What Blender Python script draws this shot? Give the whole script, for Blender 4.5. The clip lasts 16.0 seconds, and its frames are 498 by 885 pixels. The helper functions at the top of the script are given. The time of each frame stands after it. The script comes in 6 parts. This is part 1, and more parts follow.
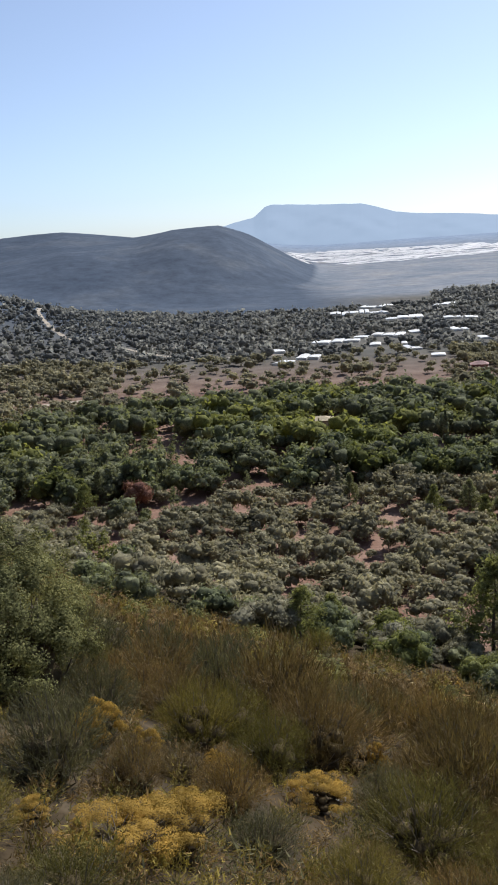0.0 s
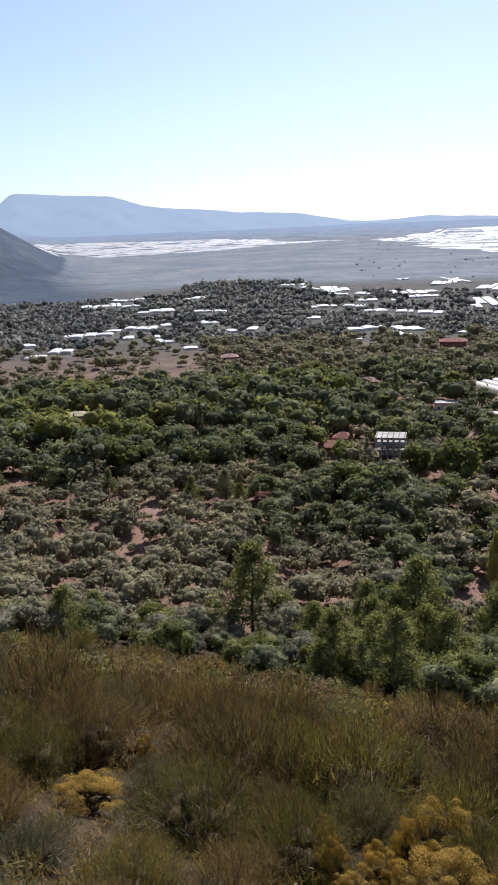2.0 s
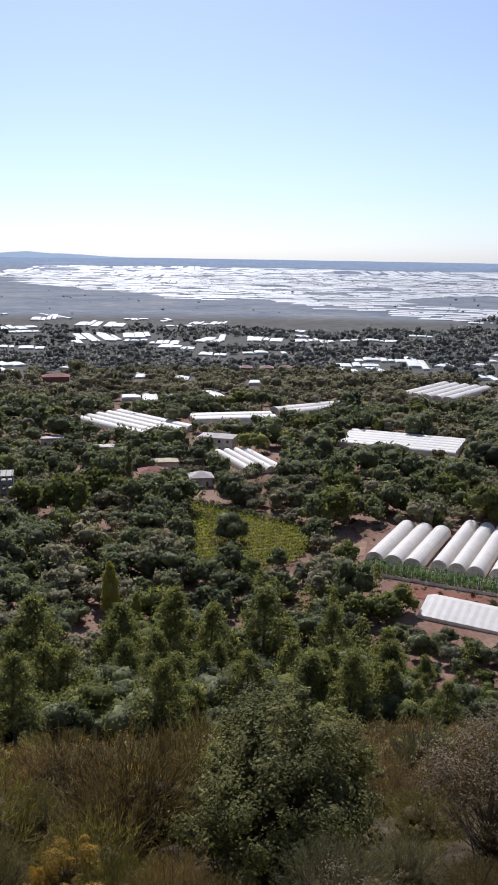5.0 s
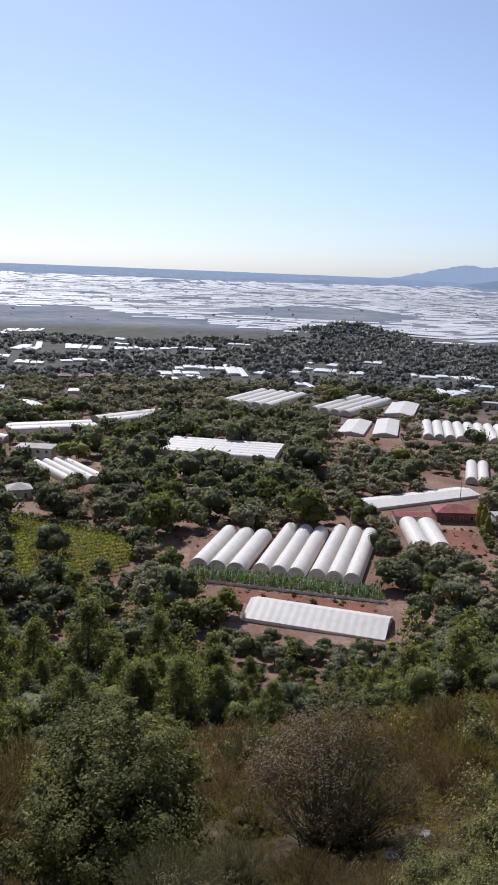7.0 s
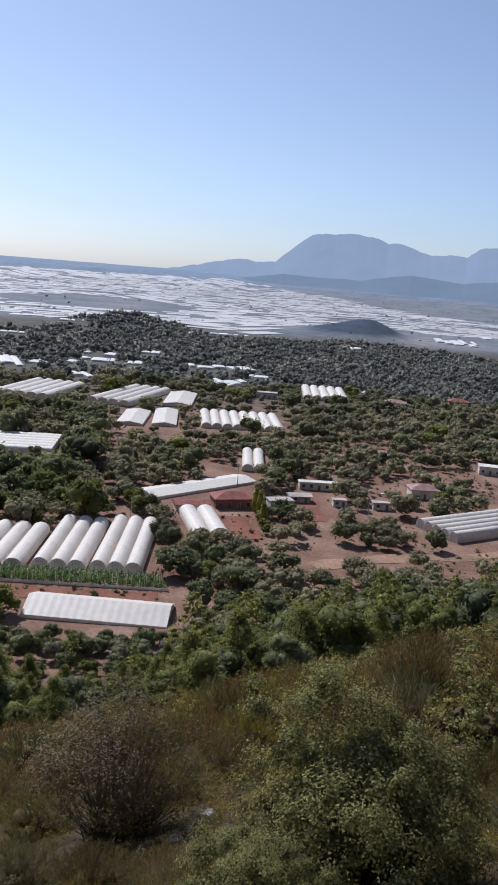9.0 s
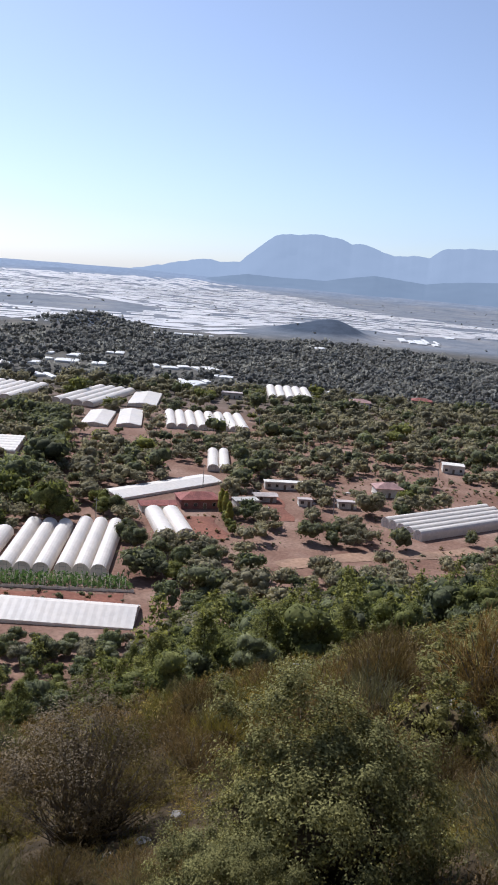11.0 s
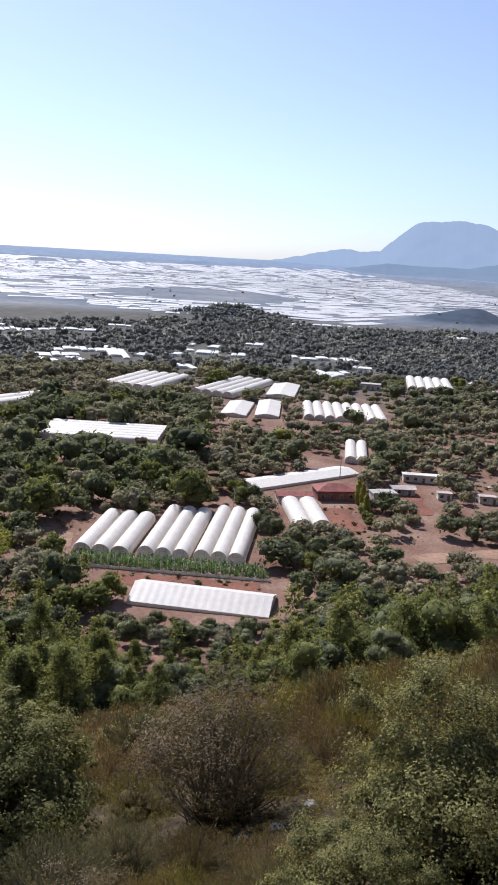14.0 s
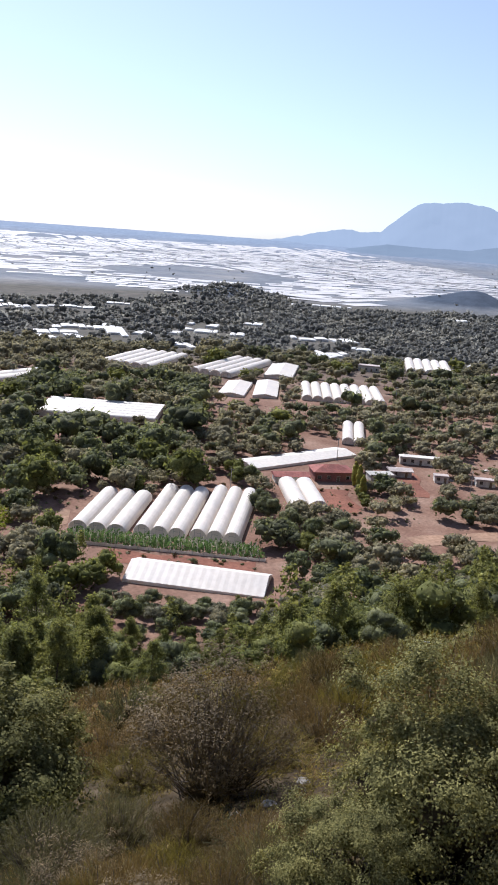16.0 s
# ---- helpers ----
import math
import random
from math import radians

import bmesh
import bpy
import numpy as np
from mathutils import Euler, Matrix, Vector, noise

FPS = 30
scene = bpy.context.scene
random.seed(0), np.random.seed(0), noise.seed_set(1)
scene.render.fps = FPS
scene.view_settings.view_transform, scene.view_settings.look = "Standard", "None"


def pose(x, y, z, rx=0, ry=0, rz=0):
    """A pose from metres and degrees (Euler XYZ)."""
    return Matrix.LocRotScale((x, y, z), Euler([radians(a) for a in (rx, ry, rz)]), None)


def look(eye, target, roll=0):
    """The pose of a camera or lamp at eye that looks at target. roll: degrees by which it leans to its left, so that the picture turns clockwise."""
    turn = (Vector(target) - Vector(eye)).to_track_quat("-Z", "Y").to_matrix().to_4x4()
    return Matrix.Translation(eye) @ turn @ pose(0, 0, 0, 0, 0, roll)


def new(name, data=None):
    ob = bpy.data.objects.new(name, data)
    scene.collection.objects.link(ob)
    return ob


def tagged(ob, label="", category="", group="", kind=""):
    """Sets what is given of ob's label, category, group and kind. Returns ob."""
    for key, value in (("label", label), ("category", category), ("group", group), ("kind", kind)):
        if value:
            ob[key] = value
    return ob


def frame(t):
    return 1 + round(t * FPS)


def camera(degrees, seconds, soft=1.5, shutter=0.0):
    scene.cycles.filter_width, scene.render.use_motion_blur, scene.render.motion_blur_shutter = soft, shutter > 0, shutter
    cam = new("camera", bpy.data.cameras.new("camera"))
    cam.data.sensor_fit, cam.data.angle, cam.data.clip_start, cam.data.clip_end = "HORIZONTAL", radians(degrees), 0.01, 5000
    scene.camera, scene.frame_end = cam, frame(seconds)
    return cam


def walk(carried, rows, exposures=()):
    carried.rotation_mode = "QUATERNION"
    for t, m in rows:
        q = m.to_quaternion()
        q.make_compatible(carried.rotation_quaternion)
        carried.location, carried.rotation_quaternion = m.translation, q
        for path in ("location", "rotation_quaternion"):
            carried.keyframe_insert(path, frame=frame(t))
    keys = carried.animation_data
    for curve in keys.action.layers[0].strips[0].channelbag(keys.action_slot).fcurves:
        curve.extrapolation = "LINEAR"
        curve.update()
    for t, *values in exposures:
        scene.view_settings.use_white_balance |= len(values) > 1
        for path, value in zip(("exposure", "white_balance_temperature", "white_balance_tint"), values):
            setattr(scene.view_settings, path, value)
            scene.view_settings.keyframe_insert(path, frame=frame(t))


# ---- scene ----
cam = camera(32.38, 16.0, 1.8)
EYE = 85.0
# seconds, yaw, pitch, roll: the camera turns on one spot on the hillside
ROWS = [
    (0.0, 0.0, -13.19, 3.98),
    (0.5, -1.45, -13.58, 4.06),
    (1.0, -5.03, -13.88, 3.69),
    (1.5, -10.55, -14.37, 2.97),
    (2.0, -16.56, -14.46, 2.18),
    (2.5, -21.93, -14.43, 1.3),
    (3.0, -26.54, -14.34, 0.64),
    (3.5, -30.93, -14.06, 0.28),
    (4.0, -35.52, -13.46, -0.4),
    (4.2, -37.36, -13.19, -0.55),
    (6.3, -50.36, -11.77, -1.71),
    (6.5, -51.67, -11.7, -1.89),
    (7.0, -55.19, -11.55, -2.28),
    (7.5, -59.43, -11.49, -2.69),
    (8.0, -63.89, -11.57, -3.33),
    (8.5, -67.58, -11.47, -3.98),
    (9.0, -70.16, -11.38, -4.51),
    (9.2, -70.98, -11.35, -4.61),
    (9.8, -72.75, -11.25, -4.72),
    (10.3, -73.35, -11.18, -4.74),
    (10.8, -72.9, -11.18, -4.64),
    (11.3, -71.46, -11.26, -4.48),
    (11.5, -70.33, -11.36, -4.29),
    (12.0, -67.11, -11.78, -4.01),
    (12.5, -63.85, -12.3, -3.74),
    (13.0, -61.5, -12.47, -3.45),
    (13.5, -61.67, -12.62, -3.43),
    (14.0, -63.22, -12.4, -3.32),
    (14.5, -66.14, -12.41, -3.78),
    (15.0, -68.39, -12.54, -4.08),
    (15.5, -67.37, -12.84, -4.23),
    (16.0, -63.48, -13.72, -4.13),
]
walk(cam, [(t, pose(0, 0, EYE, 0, 0, yaw) @ pose(0, 0, 0, pitch) @ pose(0, 0, 0, 0, roll) @ pose(0, 0, 0, 90)) for t, yaw, pitch, roll in ROWS],
     exposures=[(0.0, 0.26, 5980, 10), (2.0, 0.28, 5920, 14), (3.5, 0.16, 5780, 14), (7.0, 0.02, 5740, 13), (9.0, -0.06, 5720, 13), (11.5, 0.31, 5780, 14), (12.5, 0.37, 5820, 15), (14.5, 0.32, 5780, 14), (16.0, 0.46, 5860, 14)])

# ---- world and sun ----
SUN_AZ, SUN_EL = 34.0, 44.0
world = bpy.data.worlds.new("sky")
scene.world = world
world.use_nodes = True
wn, wl = world.node_tree.nodes, world.node_tree.links
sky = wn.new("ShaderNodeTexSky")
sky.sky_type, sky.sun_disc = "NISHITA", False
sky.sun_elevation, sky.sun_rotation = radians(SUN_EL), radians(SUN_AZ)
sky.altitude, sky.air_density, sky.dust_density, sky.ozone_density = 300, 0.85, 0.8, 1.8
veil = wn.new("ShaderNodeHueSaturation")
veil.inputs["Saturation"].default_value = 0.7
wl.new(sky.outputs[0], veil.inputs["Color"])
tint = wn.new("ShaderNodeMix")
tint.data_type, tint.blend_type = "RGBA", "MULTIPLY"
tint.inputs[0].default_value, tint.inputs[7].default_value = 1.0, (0.925, 0.98, 1.06, 1)
wl.new(veil.outputs[0], tint.inputs[6])
wl.new(tint.outputs[2], wn["Background"].inputs[0])
wn["Background"].inputs[1].default_value = 0.1
sun = new("sun", bpy.data.lights.new("sun", "SUN"))
sun.data.energy, sun.data.angle, sun.data.color = 5.4, radians(0.6), (1.0, 0.945, 0.85)
sun_way = Vector((math.sin(radians(SUN_AZ)) * math.cos(radians(SUN_EL)), math.cos(radians(SUN_AZ)) * math.cos(radians(SUN_EL)), math.sin(radians(SUN_EL))))
sun.matrix_world = look(sun_way * 300 + Vector((0, 0, EYE)), (0, 0, EYE))
scene.view_settings.exposure = 0.0

rng = np.random.default_rng(7)

# ---- materials ----


def material(name, rough=0.8, spec=0.3):
    m = bpy.data.materials.new(name)
    m.use_nodes = True
    b = m.node_tree.nodes["Principled BSDF"]
    b.inputs["Roughness"].default_value = rough
    b.inputs["Specular IOR Level"].default_value = spec
    return m, m.node_tree.nodes, m.node_tree.links, b


def noise_node(n, l, scale, detail=4.0, space="Object", rough=0.55):
    tc = n.new("ShaderNodeTexCoord")
    t = n.new("ShaderNodeTexNoise")
    t.inputs["Scale"].default_value, t.inputs["Detail"].default_value, t.inputs["Roughness"].default_value = scale, detail, rough
    l.new(tc.outputs[space], t.inputs["Vector"])
    return t


def ramp(n, l, src, stops):
    r = n.new("ShaderNodeValToRGB")
    e = r.color_ramp.elements
    while len(e) < len(stops):
        e.new(0.5)
    for k, (p, c) in zip(e, stops):
        k.position, k.color = p, (*c, 1)
    l.new(src, r.inputs[0])
    return r


def mix_colour(n, l, fac, a, b, kind="MIX"):
    m = n.new("ShaderNodeMix")
    m.data_type, m.blend_type = "RGBA", kind
    for sock, v in ((m.inputs[0], fac), (m.inputs[6], a), (m.inputs[7], b)):
        if isinstance(v, (int, float)):
            sock.default_value = v
        elif isinstance(v, tuple):
            sock.default_value = (*v, 1)
        else:
            l.new(v, sock)
    return m.outputs[2]


def bump(n, l, b, src, strength, distance):
    k = n.new("ShaderNodeBump")
    k.inputs["Strength"].default_value, k.inputs["Distance"].default_value = strength, distance
    l.new(src, k.inputs["Height"])
    l.new(k.outputs[0], b.inputs["Normal"])


def two_scale(name, dark, light, fine=1.0, coarse=0.05, rough=0.85, spec=0.2, relief=0.3, depth=0.05, low=0.72, high=1.12):
    """A surface whose colour varies at two scales."""
    m, n, l, b = material(name, rough, spec)
    a, c = noise_node(n, l, fine), noise_node(n, l, coarse, 3)
    col = ramp(n, l, a.outputs[0], [(0.3, dark), (0.7, light)])
    tint = ramp(n, l, c.outputs[0], [(0.35, (low, low, low)), (0.65, (high, high * 0.98, high * 0.95))])
    l.new(mix_colour(n, l, 1.0, col.outputs[0], tint.outputs[0], "MULTIPLY"), b.inputs["Base Color"])
    bump(n, l, b, a.outputs[0], relief, depth)
    return m


def foliage(name, dark, light, through_light=0.35, rough=0.85, spec=0.06, patch=0.0, grove=0.0, span=1.0, glow=(1.12, 1.12, 0.68), glints=None, grain=None, vary=1.0):
    """Leaves: each varies in tone, each plant too, and some light comes through them."""
    m, n, l, b = material(name, rough, spec)
    geo, info = n.new("ShaderNodeNewGeometry"), n.new("ShaderNodeObjectInfo")
    # the last stop colours a few sprigs pale, as painted sun glints
    col = ramp(n, l, geo.outputs["Random Per Island"], [(0.0, dark), (1.0, light)] if glints is None else [(0.0, dark), (0.97, light), (0.985, glints)])
    tone = ramp(n, l, info.outputs["Random"], [(0.0, tuple(1 - vary * k for k in (0.14, 0.12, 0.14))), (0.5, (1.0, 1.0, 1.0)), (1.0, tuple(1 + vary * k for k in (0.12, 0.09, 0.0)))])
    out = mix_colour(n, l, 1.0, col.outputs[0], tone.outputs[0], "MULTIPLY")
    if patch:
        p = noise_node(n, l, patch, 2)
        q = ramp(n, l, p.outputs[0], [(0.35, (0.78, 0.8, 0.82)), (0.65, (1.18, 1.16, 1.08))])
        out = mix_colour(n, l, 1.0, out, q.outputs[0], "MULTIPLY")
    if grove:
        p = noise_node(n, l, grove, 3)
        q = ramp(n, l, p.outputs[0], [(0.32, tuple(1 - span * k for k in (0.32, 0.31, 0.3))), (0.5, (1.0, 1.0, 1.0)), (0.68, tuple(1 + span * k for k in (0.22, 0.19, 0.1)))])
        out = mix_colour(n, l, 1.0, out, q.outputs[0], "MULTIPLY")
    if grain:
        p = noise_node(n, l, grain[0], 3, rough=0.65)
        q = ramp(n, l, p.outputs[0], [(0.36, (0.7, 0.7, 0.72)), (0.64, (1.25, 1.25, 1.2))])
        out = mix_colour(n, l, 1.0, out, q.outputs[0], "MULTIPLY")
        bump(n, l, b, p.outputs[0], 0.9, grain[1])
    l.new(out, b.inputs["Base Color"])
    t = n.new("ShaderNodeBsdfTranslucent")
    l.new(mix_colour(n, l, 1.0, out, glow, "MULTIPLY"), t.inputs[0])
    s = n.new("ShaderNodeMixShader")
    s.inputs[0].default_value = through_light
    l.new(b.outputs[0], s.inputs[1]), l.new(t.outputs[0], s.inputs[2])
    l.new(s.outputs[0], n["Material Output"].inputs[0])
    return m


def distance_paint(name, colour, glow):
    """The plain far backdrop, beyond the last trees that can be told apart. Its haze is put in as blue colour and an
    even glow.
    """
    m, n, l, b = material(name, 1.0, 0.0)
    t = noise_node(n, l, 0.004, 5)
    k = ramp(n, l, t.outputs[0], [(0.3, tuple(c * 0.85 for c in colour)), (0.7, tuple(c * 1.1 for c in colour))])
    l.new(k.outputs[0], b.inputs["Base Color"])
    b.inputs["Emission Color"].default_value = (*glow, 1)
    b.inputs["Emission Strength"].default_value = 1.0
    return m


def film(name, dark, light, fine, coarse, rough, pass_light):
    """Plastic sheet: dusty, a little glossy, and light comes through it."""
    m = two_scale(name, dark, light, fine, coarse, rough, 0.45, 0.05, 0.02, 0.93, 1.03)
    n, l = m.node_tree.nodes, m.node_tree.links
    b = n["Principled BSDF"]
    t = n.new("ShaderNodeBsdfTranslucent")
    l.new(b.inputs["Base Color"].links[0].from_socket, t.inputs[0])
    s = n.new("ShaderNodeMixShader")
    s.inputs[0].default_value = pass_light
    l.new(b.outputs[0], s.inputs[1]), l.new(t.outputs[0], s.inputs[2])
    l.new(s.outputs[0], n["Material Output"].inputs[0])
    return m


M_BARK = two_scale("bark", (0.06, 0.045, 0.035), (0.16, 0.13, 0.10), 6, 0.8)
M_TWIG = two_scale("twig", (0.10, 0.08, 0.06), (0.26, 0.22, 0.18), 9, 1.0)
M_OLIVE = foliage("olive_leaves", (0.19, 0.174, 0.124), (0.305, 0.281, 0.203), 0.42, grain=(1.6, 0.18), patch=0.5, grove=0.06, glow=(1.05, 1.05, 0.9))
M_GREEN = foliage("broadleaf_leaves", (0.12, 0.129, 0.078), (0.252, 0.264, 0.156), 0.44, grain=(1.6, 0.18), patch=0.5, grove=0.06)
M_LIME = foliage("pale_green_leaves", (0.122, 0.13, 0.048), (0.245, 0.25, 0.097), 0.45, grain=(1.6, 0.18), patch=0.5, grove=0.06)
M_DARK = foliage("dark_green_leaves", (0.128, 0.132, 0.086), (0.258, 0.26, 0.164), 0.45, grain=(1.6, 0.18), patch=0.5, grove=0.06)
M_PINE = foliage("pine_needles", (0.136, 0.14, 0.06), (0.285, 0.283, 0.122), 0.46, grain=(1.8, 0.15), patch=0.5)
M_RUST = foliage("reddish_leaves", (0.12, 0.06, 0.05), (0.24, 0.13, 0.10), 0.25, grain=(1.6, 0.3))
# leaves of the far trees, paled and greyed: haze put into their colour
M_WOOD_HAZED = foliage("hazed_far_woods_leaves", (0.205, 0.202, 0.194), (0.3, 0.292, 0.28), 0.58, grain=(0.6, 0.4), patch=0.02, glow=(1.0, 1.0, 0.95))
M_OAK = foliage("leathery_leaves", (0.078, 0.077, 0.03), (0.325, 0.304, 0.128), 0.34, rough=0.75, spec=0.06, patch=1.5, glow=(1.08, 1.04, 0.76))
M_OAK_DARK = foliage("dark_leathery_leaves", (0.078, 0.075, 0.028), (0.28, 0.258, 0.1), 0.36, rough=0.75, spec=0.06, patch=1.5)
M_BARE = foliage("brown_glinting_sprigs", (0.076, 0.052, 0.026), (0.205, 0.148, 0.08), 0.28, rough=0.6, spec=0.15, patch=1.6)
M_BROOM = foliage("brown_scrub_sprigs", (0.11, 0.072, 0.034), (0.25, 0.172, 0.086), 0.32, patch=1.6, vary=2.0, grove=0.4, span=1.7, glints=(0.36, 0.29, 0.19))
M_SAGE = foliage("grey_green_sprigs", (0.084, 0.075, 0.045), (0.21, 0.187, 0.113), 0.32, patch=1.6, vary=2.0, grove=0.4, span=1.7, glints=(0.36, 0.29, 0.19))
M_GOLD = foliage("golden_dry_sprigs", (0.3, 0.185, 0.04), (0.48, 0.315, 0.082), 0.32, patch=2.0)
M_MOSS = foliage("olive_green_sprigs", (0.1, 0.083, 0.027), (0.25, 0.206, 0.07), 0.32, patch=1.6, vary=2.0, grove=0.4, span=1.7, glints=(0.36, 0.29, 0.19))
# brown of inner twigs, dark enough to stand in for shade inside the shrubs
M_INNER_SHADE = two_scale("thicket", (0.045, 0.034, 0.018), (0.115, 0.088, 0.05), 16, 1.5, 0.95, 0.05, 0.8, 0.03)
M_FILM = film("greenhouse_film", (0.76, 0.705, 0.645), (0.86, 0.805, 0.745), 0.6, 0.08, 0.5, 0.3)
M_FILM_OLD = film("weathered_film", (0.70, 0.65, 0.595), (0.80, 0.75, 0.69), 0.8, 0.1, 0.55, 0.2)
M_FILM_BRIGHT = film("sunlit_film", (0.80, 0.79, 0.77), (0.88, 0.87, 0.85), 0.2, 0.05, 0.4, 0.25)
M_FILM_FAR = film("far_film", (0.56, 0.54, 0.535), (0.76, 0.735, 0.73), 0.02, 0.004, 0.45, 0.2)
M_WOOD = two_scale("weathered_timber", (0.14, 0.10, 0.07), (0.28, 0.22, 0.16), 4, 0.5)
M_STRAW = two_scale("straw_coloured_plaster", (0.36, 0.30, 0.20), (0.50, 0.43, 0.30), 1.5, 0.2)
M_PALE_ROOF = two_scale("faded_grey_pink_sheet", (0.40, 0.34, 0.32), (0.52, 0.46, 0.44), 1.5, 0.2, 0.7)
M_PINK_ROOF = two_scale("faded_pink_tiles", (0.30, 0.18, 0.17), (0.40, 0.255, 0.235), 2.5, 0.3, 0.8)
M_TRACK = two_scale("pale_dirt", (0.27, 0.23, 0.185), (0.40, 0.345, 0.28), 0.7, 0.08, 0.95)
M_SOIL = two_scale("reddish_dirt", (0.22, 0.135, 0.09), (0.33, 0.215, 0.15), 0.7, 0.08, 0.95)
M_PLOUGH = two_scale("ploughed_red_soil", (0.15, 0.06, 0.04), (0.24, 0.105, 0.072), 1.2, 0.1, 0.95)
M_YELLOW = foliage("yellowing_leaves", (0.24, 0.23, 0.06), (0.42, 0.385, 0.11), 0.5)
M_VINE = foliage("vine_leaves", (0.14, 0.165, 0.03), (0.33, 0.35, 0.075), 0.5)
M_MAIZE = foliage("maize_leaves", (0.06, 0.105, 0.05), (0.14, 0.21, 0.095), 0.45)
M_FRAME = two_scale("galvanised_steel", (0.30, 0.31, 0.31), (0.42, 0.43, 0.43), 3, 0.4, 0.5, 0.5)
M_TILE = two_scale("red_roof_tiles", (0.2, 0.065, 0.058), (0.32, 0.12, 0.1), 2.5, 0.3, 0.8)
M_PLASTER = two_scale("pale_plaster", (0.55, 0.52, 0.47), (0.72, 0.69, 0.64), 1.5, 0.2, 0.85)
M_PINK = two_scale("pink_plaster", (0.26, 0.115, 0.105), (0.35, 0.165, 0.145), 1.5, 0.2, 0.85)
M_CONCRETE = two_scale("raw_concrete", (0.34, 0.33, 0.31), (0.52, 0.50, 0.47), 1.5, 0.2, 0.9)
M_GLASS = material("dark_window_glass", 0.1, 0.6)[0]
M_GLASS.node_tree.nodes["Principled BSDF"].inputs["Base Color"].default_value = (0.03, 0.035, 0.04, 1)
M_ROCK = two_scale("limestone", (0.17, 0.16, 0.15), (0.42, 0.395, 0.365), 5, 0.7, 0.9, 0.2, 0.6, 0.05)

# ---- the lie of the land ----
SLOPE, DOWNHILL = 0.585, radians(38.0)


def wob(x, y, s, k=0.0):
    """Smooth uneven relief, about -1 to 1, with bumps about s metres across."""
    x, y = x / s * 2.2 + k * 1.7, y / s * 2.2 - k * 2.3
    return (np.sin(x + 1.3 * np.sin(y * 0.7 + k)) + np.sin(y * 1.1 + 1.1 * np.sin(x * 0.8 + 2 * k)) + np.sin(0.6 * (x + y) + k) + np.sin(1.7 * x - 1.3 * y + 3 * k) * 0.5) / 3.0


def smooth(a, b, v):
    t = np.clip((v - a) / (b - a), 0, 1)
    return t * t * (3 - 2 * t)


def hump(x, y, az, r, height, across, along):
    a = radians(az)
    u, v = x * math.cos(a) - y * math.sin(a), x * math.sin(a) + y * math.cos(a) - r
    return height * np.exp(-(u / across) ** 2 - (v / along) ** 2)


def land(x, y):
    """Height of the ground."""
    x, y = np.asarray(x, float), np.asarray(y, float)
    r = np.hypot(x, y)
    az = np.degrees(np.arctan2(x, y))
    u = x * math.sin(DOWNHILL) + y * math.cos(DOWNHILL)
    hill = EYE - 4.0 - SLOPE * u + 0.35 * wob(x, y, 9, 1) * smooth(3, 12, r) + 1.2 * wob(x, y, 60, 2) * smooth(15, 90, r)
    side = np.abs(x * math.cos(DOWNHILL) - y * math.sin(DOWNHILL))
    ledge = 1 - smooth(1.2, 2.2, np.maximum(u, 0) + 0.6 * side + 0.12 * wob(x, y, 1.6, 4))
    hill = hill + np.maximum(EYE - 1.65 - hill, 0) * ledge
    floor = 0.8 * wob(x, y, 90, 3) * smooth(250, 500, r)
    floor = floor + hump(x, y, -24, 980, 78, 190, 260) + hump(x, y, 17.2, 1120, 5, 70, 110) + hump(x, y, 61.8, 1150, 12, 48, 90) + hump(x, y, 59.0, 1150, 4, 60, 80)
    floor = floor + hump(x, y, 77.6, 1330, 21, 42, 85) + hump(x, y, 75.2, 1330, 11, 55, 85)
    crest = np.interp(az, [-60, -14, -11, -6.5, -4, -1, 0.9, 3, 4.4, 5.6], [118, 118, 121, 108, 122, 117, 88, 44, 16, 0])
    floor = floor + crest * smooth(1120, 2050, r + 160 * wob(x, y, 420, 5)) * (1 - 0.6 * smooth(2300, 3200, r)) + (5 * wob(x, y, 260, 4) + 28 * (np.abs(wob(x + 0.6 * y, y * 0.6, 520, 6)) - 0.42)) * smooth(1150, 1500, r) * smooth(6, 0, az)
    floor = floor + 56 * smooth(3300, 4850, r)
    k = 8.0
    return floor + k * np.logaddexp(0, np.clip((hill - floor) / k, -60, 400))


def at(az, r):
    return r * math.sin(radians(az)), r * math.cos(radians(az))


def zat(x, y):
    return float(land(x, y))


def mesh_from(name, verts, faces_quads=None, tris=None, smooth_shade=False):
    """A mesh from arrays of corners, four or three to a face."""
    me = bpy.data.meshes.new(name)
    verts = np.asarray(verts, np.float32).reshape(-1, 3)
    loops, starts, pos = [], [], 0
    if faces_quads is not None and tris is None and np.shape(faces_quads)[1] == 3:
        faces_quads, tris = None, faces_quads
    for arr, c in ((faces_quads, 4), (tris, 3)):
        if arr is None or len(arr) == 0:
            continue
        arr = np.asarray(arr, np.int32)
        loops.append(arr.ravel())
        starts.append(pos + np.arange(len(arr)) * c)
        pos += arr.size
    loops, starts = np.concatenate(loops), np.concatenate(starts)
    me.vertices.add(len(verts))
    me.vertices.foreach_set("co", verts.ravel())
    me.loops.add(len(loops))
    me.loops.foreach_set("vertex_index", loops)
    me.polygons.add(len(starts))
    me.polygons.foreach_set("loop_start", starts.astype(np.int32))
    if smooth_shade:
        me.polygons.foreach_set("use_smooth", np.ones(len(starts), bool))
    me.update(calc_edges=True)
    if not smooth_shade:
        me.shade_flat()
    return me


def thing(name, label, category, group="", kind="", loc=(0, 0, 0), turn=0.0):
    ob = tagged(new(name), label, category, group, kind)
    ob.matrix_world = pose(*loc, 0, 0, turn)
    return ob


